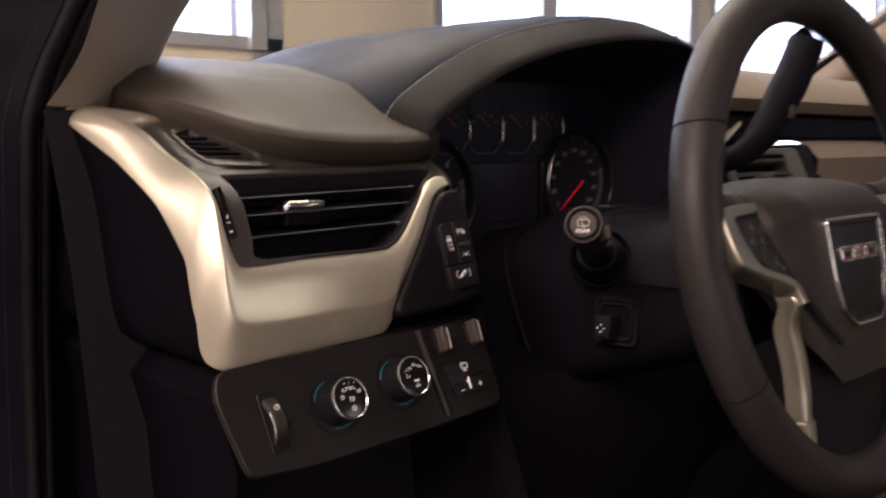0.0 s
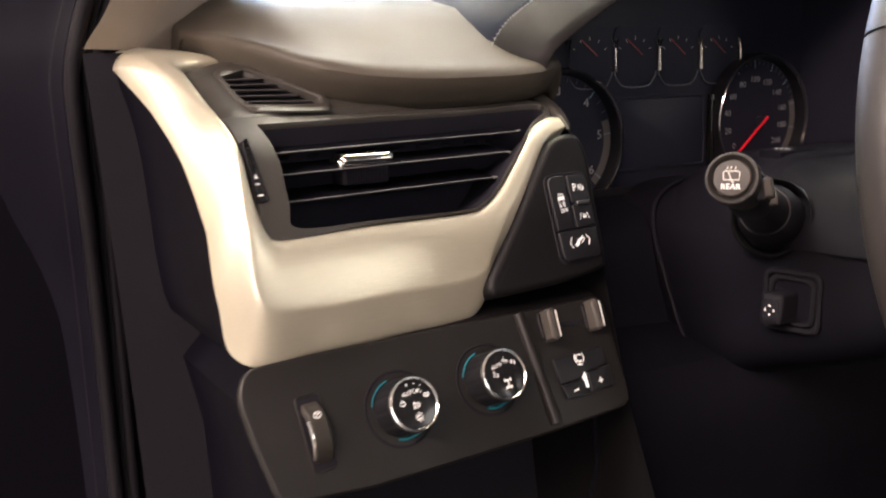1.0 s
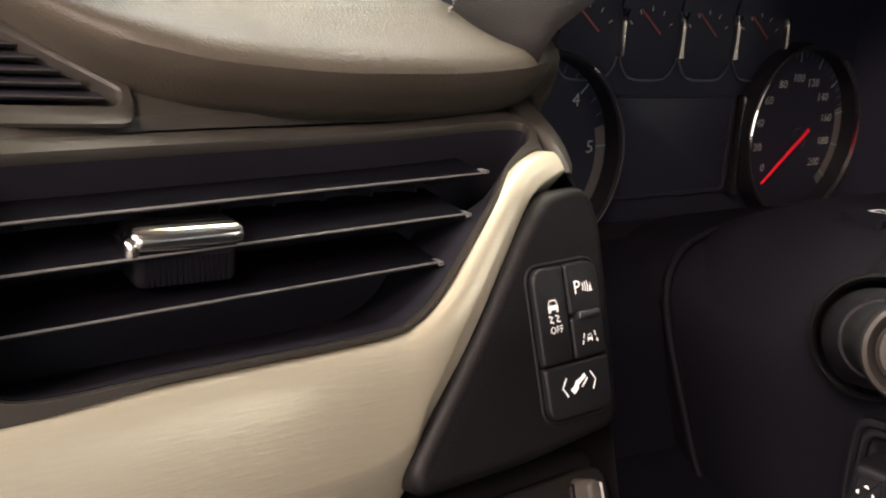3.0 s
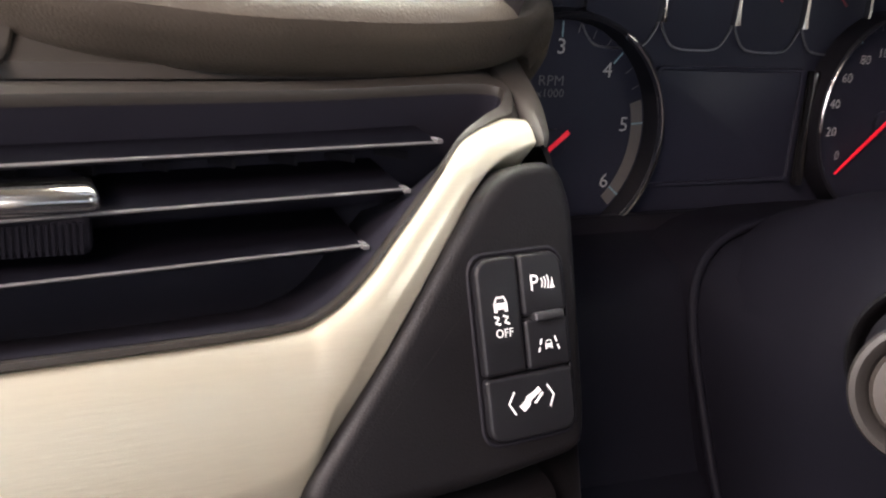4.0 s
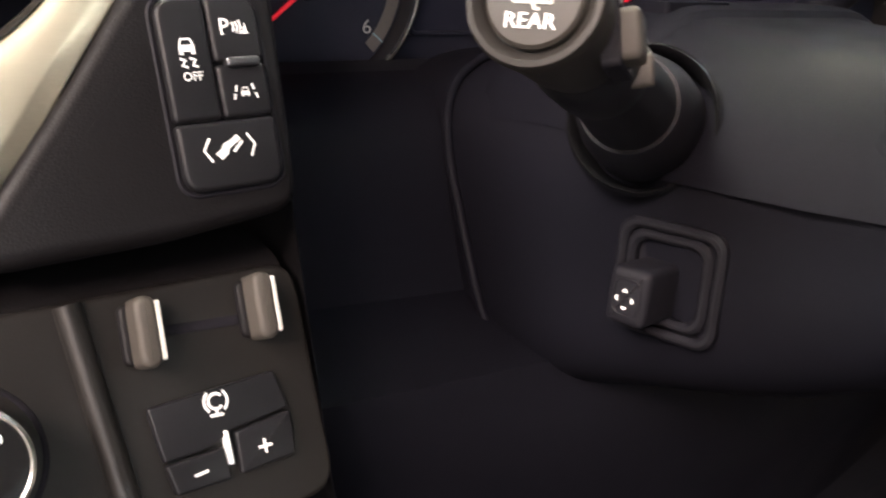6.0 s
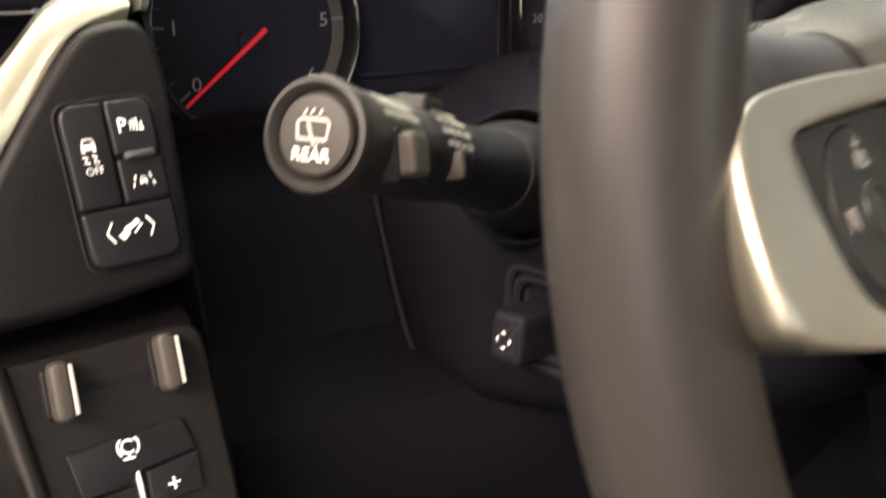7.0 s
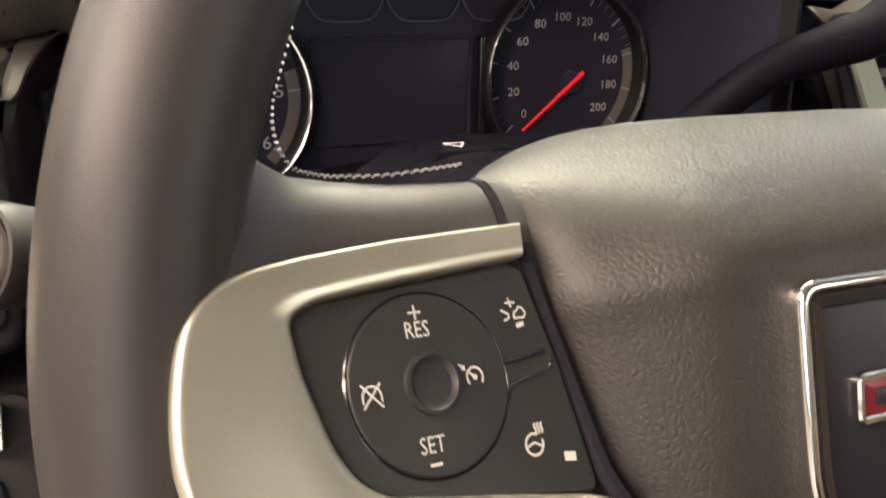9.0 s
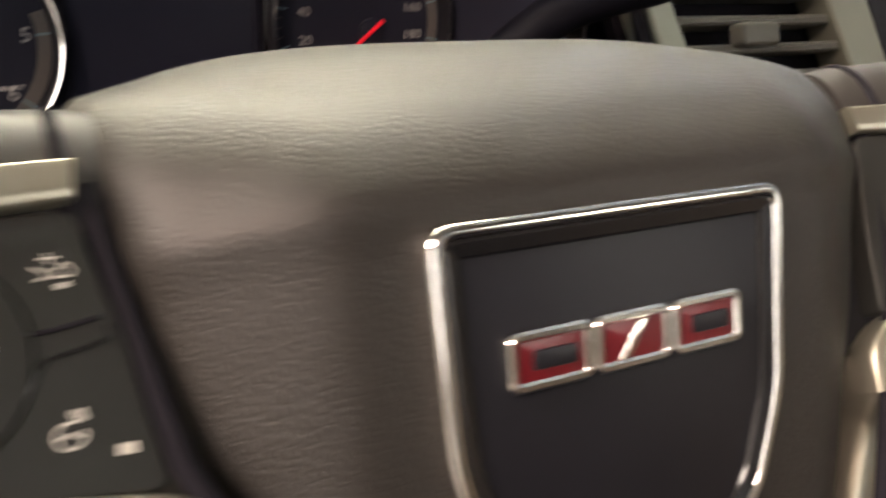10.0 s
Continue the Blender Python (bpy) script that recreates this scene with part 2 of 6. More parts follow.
def plate(loop, m, low, top, bevel=0.0008, bm=None, steps=3, dome=0.0):
    """A slab on the outline loop in the face m, from low to top, with a rounded upper edge."""
    bm = bm or bmesh.new()
    rows = [[(p[0], p[1], low) for p in loop]]
    for k in range(steps + 1):
        a = math.pi / 2 * k / steps
        rows.append([(p[0], p[1], top - bevel * (1 - math.sin(a))) for p in inset(loop, bevel * (1 - math.cos(a)))])
    rows = [[m @ Vector(p) for p in row] for row in rows]
    bm, vs = sheet(rows, bm, ring=True)
    bm.faces.new(vs[0][::-1])
    if dome:
        c = np.mean([p[:2] for p in loop], axis=0)
        v = bm.verts.new(m @ Vector((c[0], c[1], top + dome)))
        for i in range(len(loop)):
            bm.faces.new((vs[-1][i], vs[-1][(i + 1) % len(loop)], v))
    else:
        bm.faces.new(vs[-1])
    return bm


def frame_ring(outer, inner, m, low, top, bevel=0.0006, bm=None):
    """A rim between two outlines of equal count."""
    rows = [[(*p[:2], low) for p in outer], [(*p[:2], top - bevel) for p in outer], [(*p[:2], top) for p in inset(outer, bevel)],
            [(*p[:2], top) for p in inset(inner, -bevel)], [(*p[:2], top - bevel) for p in inner], [(*p[:2], low) for p in inner]]
    return sheet([[m @ Vector(p) for p in row] for row in rows], bm, ring=True, wrap=True)[0]


def round_rect(w, h, r, cx=0.0, cy=0.0, n=5):
    out = []
    for x, y, a in ((w / 2 - r, h / 2 - r, 0), (-w / 2 + r, h / 2 - r, 90), (-w / 2 + r, -h / 2 + r, 180), (w / 2 - r, -h / 2 + r, 270)):
        for k in range(n):
            t = radians(a + 90 * k / (n - 1))
            out.append((cx + x + r * math.cos(t), cy + y + r * math.sin(t)))
    return out


def rounded(pts, r, n=4):
    """A polygon with its corners rounded by about r."""
    out, m = [], len(pts)
    for i in range(m):
        a, b, c = (np.array(pts[(i + j) % m], float) for j in (-1, 0, 1))
        la, lc = np.linalg.norm(a - b), np.linalg.norm(c - b)
        p, q = b + (a - b) * min(0.45, r / la), b + (c - b) * min(0.45, r / lc)
        for k in range(n + 1):
            t = k / n
            out.append(tuple((1 - t) ** 2 * p + 2 * t * (1 - t) * b + t ** 2 * q))
    return out


def circle(r, n=40, cx=0.0, cy=0.0, start=0.0):
    return [(cx + r * math.cos(start + 2 * math.pi * k / n), cy + r * math.sin(start + 2 * math.pi * k / n)) for k in range(n)]


def lathe(profile, m, n=40, bm=None):
    """Turns (radius, height) pairs about the z axis of m."""
    rows = [[m @ Vector((r * math.cos(2 * math.pi * k / n), r * math.sin(2 * math.pi * k / n), z)) for k in range(n)] for r, z in profile]
    bm, vs = sheet(rows, bm, ring=True)
    bm.faces.new(vs[0][::-1])
    bm.faces.new(vs[-1])
    return bm


def tube(path, radii, n=14, bm=None, squash=1.0, up=(0, 0, 1)):
    """A tube along points; radii: one for each point. squash flattens it along up."""
    path = [Vector(tuple(p)) for p in path]
    rows = []
    for i, p in enumerate(path):
        d = (path[min(i + 1, len(path) - 1)] - path[max(i - 1, 0)]).normalized()
        x = d.cross(Vector(up)).normalized()
        y = x.cross(d)
        rows.append([p + radii[i] * (x * math.cos(2 * math.pi * k / n) + y * squash * math.sin(2 * math.pi * k / n)) for k in range(n)])
    bm, vs = sheet(rows, bm, ring=True)
    bm.faces.new(vs[0][::-1])
    bm.faces.new(vs[-1])
    return bm


def box(x0, x1, y0, y1, z0, z1, bm=None, bevel=0.0):
    bm = bm or bmesh.new()
    made = bmesh.ops.create_cube(bm, size=1)["verts"]
    for v in made:
        v.co = Vector((x0 + (v.co.x + 0.5) * (x1 - x0), y0 + (v.co.y + 0.5) * (y1 - y0), z0 + (v.co.z + 0.5) * (z1 - z0)))
    if bevel:
        bmesh.ops.bevel(bm, geom=list({e for v in made for e in v.link_edges}), offset=bevel, segments=3, affect="EDGES", profile=0.5)
    return bm


def strokes(lines, width, m, lift=0.0003, bm=None):
    """Flat painted lines in the face m."""
    bm = bm or bmesh.new()
    for line in lines:
        p = [np.array(q, float) for q in line]
        left, right = [], []
        for i in range(len(p)):
            a, b = p[max(i - 1, 0)], p[min(i + 1, len(p) - 1)]
            d = (b - a) / (np.linalg.norm(b - a) + 1e-12)
            s = np.array((-d[1], d[0])) * width / 2
            left.append(m @ Vector((*(p[i] + s), lift)))
            right.append(m @ Vector((*(p[i] - s), lift)))
        sheet([left, right], bm)
    return bm


def fill(loops, m, lift=0.0003, bm=None):
    bm = bm or bmesh.new()
    for loop in loops:
        bm.faces.new([bm.verts.new(m @ Vector((p[0], p[1], lift))) for p in loop])
    return bm


def lettering(words, size, m, mat, parent, name="lettering", lift=0.0003, squeeze=1.0):
    """Words in the built-in font, centred on the face m."""
    cu = bpy.data.curves.new(name, "FONT")
    cu.body, cu.size, cu.align_x, cu.align_y, cu.resolution_u = words, size, "CENTER", "CENTER", 2
    tmp = bpy.data.objects.new(name, cu)
    scene.collection.objects.link(tmp)
    me = bpy.data.meshes.new_from_object(tmp.evaluated_get(bpy.context.evaluated_depsgraph_get()))
    bpy.data.objects.remove(tmp)
    bm = bmesh.new()
    bm.from_mesh(me)
    bpy.data.meshes.remove(me)
    bm.transform(m @ Matrix.Translation((0, 0, lift)) @ Matrix.Diagonal((squeeze, 1, 1, 1)))
    return part(name, bm, mat, parent)


def moved(m, x, y, z=0.0, turn=0.0):
    return m @ Matrix.Translation((x, y, z)) @ Matrix.Rotation(radians(turn), 4, "Z")


# ---- the dash face: one curved surface, y over x and z ----
FACE_Z = (1.0, 1.10, 1.16, 1.18, 1.224, 1.247, 1.257, 1.269, 1.276, 1.293, 1.304, 1.312, 1.316)
FACE_Y = (0.405, 0.425, 0.443, 0.447, 0.456, 0.464, 0.468, 0.488, 0.515, 0.551, 0.588, 0.64, 0.70)


def face_y(x, z):
    w = 0.004
    return float(np.mean([np.interp(z + d, FACE_Z, FACE_Y) for d in (-w, 0, w)])) + 0.1 * (x - 0.38)


def on_face(x, z, out=0.0):
    """The point of the dash face at x, z, raised by out towards the driver."""
    y = face_y(x, z)
    s = (face_y(x, z + 0.003) - face_y(x, z - 0.003)) / 0.006
    n = Vector((0.1, -1, s)).normalized()
    return Vector((x, y, z)) + n * out


def pod_y(z):
    return 0.456 + 0.30 * (z - 1.232)


POD = basis((0.44, pod_y(1.22), 1.22), (1, 0, 0), (0, 0.30, 1))
LOW = basis((0.34, 0.428 + 0.05 * 0.061, 1.144), (1, 0.05, 0), (0, 0.45, 1))


def pod_uv(x, z):
    return (x - 0.44, (z - 1.22) * 1.044)


def low_uv(x, z):
    return ((x - 0.34) * 1.00125, (z - 1.144) * 1.0966)


# ---- the showroom round the car ----
def wall_with_openings(name, x0, x1, y, z1, thick, holes):
    """A wall along x with openings (x0, x1, z0, z1) right through it."""
    bm = bmesh.new()
    edge = x0
    for a, b, c, d in sorted(holes):
        box(edge, a, y, y + thick, 0, z1, bm)
        box(a, b, y, y + thick, 0, c, bm)
        box(a, b, y, y + thick, d, z1, bm)
        edge = b
    box(edge, x1, y, y + thick, 0, z1, bm)
    return alone(name, bm, WALL, "cream painted showroom wall with tall windows", "wall", kind="structure")


HOLES = [(0.2, 2.80, 1.78, 3.4), (3.95, 7.0, 0.9, 3.4), (7.2, 11.0, 0.9, 3.4)]
wall_with_openings("wall_north", -6, 13, 4.5, 4.2, 0.25, HOLES)
alone("wall_south", box(-6, 13, -7.2, -7.0, 0, 4.2), DARKWALL, "plain grey showroom wall", "wall", kind="structure")
alone("wall_west", box(-6.2, -6, -7.2, 4.75, 0, 4.2), DARKWALL, "plain grey showroom wall", "wall", kind="structure")
alone("wall_east", box(13, 13.2, -7.2, 4.75, 0, 4.2), DARKWALL, "plain grey showroom wall", "wall", kind="structure")
alone("floor", box(-6.2, 13.2, -7.2, 4.75, -0.2, 0), FLOOR, "pale tiled showroom floor", "floor", kind="structure")
alone("ceiling", box(-6.2, 13.2, -7.2, 4.75, 4.2, 4.4), DARKWALL, "plain grey showroom ceiling", "ceiling", kind="structure")
SKYCARD = bpy.data.materials.new("bright hazy daylight")
SKYCARD.use_nodes = True
SKYCARD.node_tree.nodes["Principled BSDF"].inputs["Emission Color"].default_value = (0.86, 0.94, 1, 1)
SKYCARD.node_tree.nodes["Principled BSDF"].inputs["Emission Strength"].default_value = 1.6
alone("backdrop", box(-8, 25, 14, 14.1, 0, 12), SKYCARD, "overexposed bright daylight beyond the windows", "sky", kind="structure")
for k, (a, b, c, d) in enumerate(HOLES):
    win = tagged(thing("window_%d" % (k + 1), "grey aluminium framed showroom window, white with daylight", "window", ((a + b) / 2, 4.5, c), kind="structure"))
    bm = box(a, b, 4.48, 4.60, c, c + 0.07)
    box(a, b, 4.48, 4.60, d - 0.07, d, bm)
    for x in ((a, a + 0.07), (b - 0.13, b)):
        box(x[0], x[1], 4.48, 4.60, c, d, bm)
    if k == 0:
        box(b - 0.22, b - 0.125, 4.44, 4.60, c, d, bm)
    if k == 1:
        box(4.99, 5.14, 4.48, 4.60, c, d, bm)
    part("window_frame", bm, WINFRAME, win)
    ob = part("pane", box(a + 0.05, b - 0.05, 4.55, 4.556, c + 0.05, d - 0.05), GLASS, win)
    ob.visible_shadow = False

# ---- the car's shell: enough to close the cabin ----
CX = 1.02   # the middle of the car
shell = thing("car_body", "dark metallic car body with the driver's door standing open", "car", (CX, 0.3, 0.0))
part("roof", sheet([[(CX + s * w, y, z + 0.10 * (1 - s * s)) for s in np.linspace(-1, 1, 15)]
                    for y, w, z in ((0.10, 0.66, 1.78), (-0.3, 0.69, 1.84), (-1.0, 0.70, 1.86), (-2.2, 0.70, 1.84), (-3.3, 0.66, 1.76))])[0], CLOTH, shell, "pale cloth headliner")
part("floor_pan", box(CX - 0.80, CX + 0.80, -3.3, 1.0, 0.50, 0.56), CARPET, shell, "black carpet")
part("firewall", box(CX - 0.78, CX + 0.78, 0.98, 1.04, 0.50, 1.33), CARPET, shell)
part("bonnet", sheet([[(CX + s * 0.80, y, z - 0.06 * s * s) for s in np.linspace(-1, 1, 13)]
                      for y, z in ((1.02, 1.33), (1.3, 1.31), (1.8, 1.27), (2.2, 1.20), (2.3, 1.0), (2.3, 0.4))])[0], PAINT, shell)
part("rear_panel", box(CX - 0.78, CX + 0.78, -3.36, -3.3, 0.50, 1.80), CLOTH, shell)
part("far_door", sheet([[(CX + 0.80 - 0.05 * k, y, z) for y in (0.95, 0.4, -0.5, -1.6, -3.3)] for k, z in ((0, 0.5), (0, 0.95), (0.4, 1.20), (0.6, 1.28))])[0], TAN, shell, "tan door trim")
part("far_pillar", tube([(CX + 0.78, 1.0, 1.30), (CX + 0.73, 0.62, 1.55), (CX + 0.66, 0.15, 1.80)], [0.045, 0.04, 0.05]), PILLAR, shell)
part("far_seal", tube([(CX + 0.735, 1.0, 1.318), (CX + 0.69, 0.62, 1.568), (CX + 0.625, 0.15, 1.815)], [0.007] * 3), RUBBER, shell, "black windscreen seal")
part("windscreen_frame", tube([(CX - 0.78, 1.0, 1.335), (CX - 0.3, 1.06, 1.352), (CX + 0.3, 1.06, 1.352), (CX + 0.78, 1.0, 1.335)], [0.012] * 4), RUBBER, shell)
glass_rows = [[(CX + s * (0.74 - 0.10 * f), 1.03 - 0.90 * f + 0.04 * (1 - s * s), 1.335 + 0.47 * f) for s in np.linspace(-1, 1, 13)] for f in np.linspace(0, 1, 8)]
under_rows = [[(x, y - 0.0022, z - 0.0044) for x, y, z in row] for row in glass_rows[::-1]]
screen = part("windscreen", sheet(glass_rows + under_rows, wrap=True)[0], GLASS, shell, "clear windscreen")
screen.visible_shadow = False
# unseen side panel added to keep the south lamps off the steering wheel
part("rear_light_block", box(0.20, 0.26, -3.3, -0.62, 0.50, 1.82), TAN, shell, "unseen tan side panel blocking rear light")
part("sill", box(0.10, 0.22, -1.2, 0.95, 0.42, 0.58, bevel=0.02), PAINT, shell)

# the hinge post beside the dash, its rubber seals and the pillar trim
post = thing("door_opening", "black painted door opening with ribbed rubber seals", "door frame", (0.19, 0.55, 0.58))


def post_line(dx, dy):
    """A line that climbs the front of the door opening and leans back along the windscreen pillar."""
    return smooth([(0.229 + dx, 0.664 + dy, 0.60), (0.2305 + dx, 0.662 + dy, 0.95), (0.2315 + dx, 0.656 + dy, 1.13), (0.2300 + dx, 0.640 + dy, 1.215),
                   (0.2272 + dx, 0.622 + dy, 1.270), (0.2285 + dx, 0.617 + dy, 1.305), (0.242 + dx, 0.606 + dy, 1.350), (0.274 + dx, 0.560 + dy, 1.43), (0.340 + dx, 0.36 + dy, 1.59), (0.415 + dx, 0.11 + dy, 1.76)], 56)


part("seal", tube(post_line(0.0, 0.0), [0.0036] * 56, n=12), RUBBER, post, "ribbed black rubber seal")
part("seal", tube(post_line(-0.0119, -0.003), [0.0048] * 56, n=12), RUBBER, post, "thick black rubber seal")
part("seal", tube(post_line(-0.0215, 0.016), [0.0013] * 56, n=8), RUBBER, post, "thin black rubber lip")
rows = [post_line(-0.010, 0.001), post_line(-0.017, 0.004), post_line(-0.0225, 0.016), post_line(-0.032, 0.030), post_line(-0.052, 0.045), post_line(-0.080, 0.075), post_line(-0.12, 0.11), post_line(-0.17, 0.14)]
part("painted_post", sheet(rows)[0], PAINT, post, "dark glossy painted post")
rows = [post_line(-0.012, 0.001), post_line(-0.006, 0.0022), post_line(-0.002, 0.001), post_line(0.003, 0.004), post_line(0.010, 0.012), post_line(0.024, 0.020), post_line(0.034, 0.05)]
part("inner_post", sheet(rows)[0], RUBBER, post)

pillar = alone("pillar_trim", sheet([smooth([(0.247 + f * 0.066, 0.612 + f * 0.05, 1.312 - 0.006 * max(0, f)), (0.262 + f * 0.056, 0.602 + f * 0.05, 1.345),
                                             (0.284 + f * 0.062, 0.552 + f * 0.05, 1.42), (0.350 + f * 0.06, 0.345 + f * 0.03, 1.59), (0.42 + f * 0.05, 0.10, 1.76)], 24)
                                     for f in (-0.42, -0.2, 0, 0.25, 0.5, 0.75, 0.95, 1.06)]
                                    + [smooth([(0.330, 0.70, 1.30), (0.332, 0.70, 1.345), (0.352, 0.64, 1.41), (0.41, 0.42, 1.58), (0.48, 0.14, 1.76)], 24)])[0],
               PILLAR, "warm tan windscreen pillar trim beside the dash", "pillar trim", kind="structure")

# ---- dashboard: upper pad, instrument hood, lower shell ----
dash = thing("dashboard", "black and brown grained vinyl dashboard with a stitched hood", "dashboard", (0.65, 0.60, 1.05))


def pad_base(x):
    """Where the pad's lower front edge runs: y and z."""
    xs = (0.262, 0.290, 0.311, 0.338, 0.380, 0.430, 0.468, 0.492)
    ys = (0.640, 0.572, 0.522, 0.500, 0.492, 0.494, 0.503, 0.524)
    zs = (1.318, 1.304, 1.286, 1.276, 1.2725, 1.2725, 1.275, 1.283)
    return float(np.interp(x, xs, ys)), float(np.interp(x, xs, zs))


def pad_top(y):
    return float(np.interp(y, (0.48, 0.526, 0.58, 0.70, 0.85, 1.0), (1.300, 1.317, 1.333, 1.3575, 1.370, 1.342)))


rows = []
for x in np.linspace(0.2770, 0.478, 36):
    y0, z0 = np.mean([pad_base(x + d) for d in (-0.012, -0.006, 0, 0.006, 0.012)], axis=0)
    row = [(x, y0 + 0.05, z0 + 0.001), (x, y0 + 0.018, z0 + 0.0003), (x, y0 + 0.0125, z0 + 0.0012)]
    lift = float(np.interp(x, (0.277, 0.290, 0.305, 0.335), (0.015, 0.020, 0.025, 0.030)))
    for f in np.linspace(0.1, 1, 7):
        a = f * 1.25
        row.append((x, y0 + float(np.interp(f, (0.1, 0.25, 0.4, 0.55, 0.7, 0.85, 1.0), (0.0085, 0.0040, 0.0008, -0.0004, 0.0010, 0.0042, 0.0090))), z0 + 0.002 + lift * 0.72 * math.sin(a) / math.sin(1.25)))
    ys, zs = row[-1][1], row[-1][2]
    for f in (0.012, 0.028, 0.05, 0.08, 0.12, 0.18, 0.27, 0.36, 0.45, 0.55, 0.64, 0.73, 0.82, 0.91, 1.0):
        y = ys + (0.98 - ys) * f
        g = min(1, f * 5.0 * float(np.interp(x, (0.277, 0.325), (0.55, 1))))
        row.append((x + 0.012 * f - 0.012 * f * max(0, (x - 0.42) / 0.058), y, max(zs + (pad_top(y) - zs) * (1 - (1 - g) ** 2), zs)))
    rows.append(row)
first = rows[0]
rows = [[(p[0] - 0.002, p[1] + 0.012, min(p[2] - 0.012, 1.33)) for p in first], [(p[0] - 0.0015, p[1] + 0.004, p[2] - 0.002) for p in first]] + rows
end = rows[-1]
rows.append([(p[0] + 0.0045, p[1] + 0.003, p[2] - 0.0018) for p in end])
rows.append([(p[0] + 0.0080, p[1] + 0.008, p[2] - 0.0060) for p in end])
rows.append([(p[0] + 0.0095, p[1] + 0.012, p[2] - 0.0120) for p in end])
rows.append([(p[0] + 0.0095, p[1] + 0.016, min(p[2] - 0.014, 1.285)) for p in end])
part("upper_pad", sheet(rows)[0], PAD, dash, "brown-grey grained pad over the side vent")


def hood_lip(n):
    """The front edge of the hood over the instruments: up on the driver's left, over, and straight down beside the centre stack."""
    return smooth([(0.462, 0.505, 1.285), (0.4655, 0.500, 1.3005), (0.480, 0.499, 1.312), (0.512, 0.498, 1.331), (0.555, 0.496, 1.350), (0.609, 0.494, 1.3655),
                   (0.685, 0.49, 1.3785), (0.755, 0.486, 1.379), (0.790, 0.484, 1.366), (0.802, 0.484, 1.335), (0.803, 0.484, 1.29), (0.803, 0.484, 1.24), (0.803, 0.484, 1.20)], n)


N = 72
lip = hood_lip(N)
mid = np.array((0.652, 0.6, 1.25))
inner, rows = [], []
for p in lip:
    c = np.array((np.clip(p[0], 0.503, 0.80), 0.605, min(p[2] - 0.004, 1.345)))
    rows.append([c, c * 0.6 + p * 0.4 + np.array((0, 0, -0.001)), p + (mid - p) * 0.02 + np.array((0, 0.006, 0))])
under = [list(r) for r in zip(*rows)]
out_dirs = []
for i, p in enumerate(lip):
    d = lip[min(i + 1, N - 1)] - lip[max(i - 1, 0)]
    n2 = np.array((-d[2], 0, d[0]))
    n2 = n2 / np.linalg.norm(n2)
    out_dirs.append(n2 if n2 @ (p - mid) > 0 else -n2)
part("hood_lining", sheet(under)[0], LINING, dash, "blue-black lining under the hood")
bands = [under[2], lip]
for k, (back, rise) in enumerate(((0.001, 0.003), (0.005, 0.006), (0.012, 0.010), (0.026, 0.0165), (0.036, 0.0205))):
    bands.append([p + np.array((0, back, 0)) + n2 * rise for p, n2 in zip(lip, out_dirs)])
part("hood_band", sheet(bands)[0], HOODBAND, dash, "brown-black stitched hood rim")
seam = bands[-1]
bands = [[p + np.array((0, 0.0, 0)) - n2 * 0.003 for p, n2 in zip(seam, out_dirs)], [p + np.array((0, 0.0022, 0)) - n2 * 0.001 for p, n2 in zip(seam, out_dirs)],
         [p + np.array((0, 0.005, 0)) + n2 * 0.002 for p, n2 in zip(seam, out_dirs)]]
for back in (0.03, 0.08, 0.16, 0.26, 0.36, 0.47):
    row = []
    for p, n2 in zip(seam, out_dirs):
        q = p + np.array((0, back, 0)) + n2 * (0.004 + 0.05 * min(back, 0.10))
        high = min(1, max(0, (p[2] - 1.30) / 0.09))
        q[2] += (pad_top(q[1]) - pad_top(p[1])) * (1 - 0.85 * high) - (0.04 * high * max(0, (back - 0.26) / 0.2) if p[0] < 0.81 else 0)
        q[0] += 0.10 * back
        row.append(q)
    bands.append(row)
part("hood_top", sheet(bands)[0], HOOD, dash, "dark vinyl hood top tinted with blue window light")
bm = bmesh.new()
for i in range(2, 40):
    for f in (0.15, 0.65):
        a, b = seam[i] * (1 - f) + seam[i + 1] * f, seam[i] * (1 - f - 0.32) + seam[i + 1] * (f + 0.32)
        n2 = out_dirs[i]
        tube([a + n2 * 0.0015 + np.array((0, -0.004, 0)), (a + b) / 2 + n2 * 0.0024 + np.array((0, -0.004, 0)), b + n2 * 0.0015 + np.array((0, -0.004, 0))], [0.0005] * 3, n=5, bm=bm)
tagged(part("stitching", bm, DIM_MARK, dash, "pale thread stitches along the hood seam"), kind="stuff")

# ---- silver trim round the side vent ----
INNER = [(0.4555, 1.2632), (0.447, 1.2632), (0.431, 1.2578), (0.4146, 1.2426), (0.4021, 1.2304), (0.3908, 1.2232), (0.3779, 1.2203), (0.3258, 1.2207), (0.2874, 1.2207),
         (0.2712, 1.2220), (0.2652, 1.2418), (0.2640, 1.2652), (0.2636, 1.2795), (0.2628, 1.2950), (0.2660, 1.3005), (0.2903, 1.3036)]
OUTER = [(0.4562, 1.2575), (0.4519, 1.2565), (0.4378, 1.2515), (0.4234, 1.2352), (0.4060, 1.2127), (0.3925, 1.1900), (0.3780, 1.1675), (0.3350, 1.1658), (0.2942, 1.1654),
         (0.2530, 1.1665), (0.2455, 1.1930), (0.2455, 1.2250), (0.2450, 1.2540), (0.2420, 1.2780), (0.2340, 1.3050), (0.2440, 1.3130)]
EDGE_Y = (0.446, 0.447, 0.458, 0.492, 0.541, 0.611, 0.622)
CREASE = (0.605, 0.52, 0.30, 0.21, 0.23, 0.42, 0.58, 0.62)   # from the lower left corner up the wing
n = 165
ins, outs = smooth(INNER, n), smooth(OUTER, n)
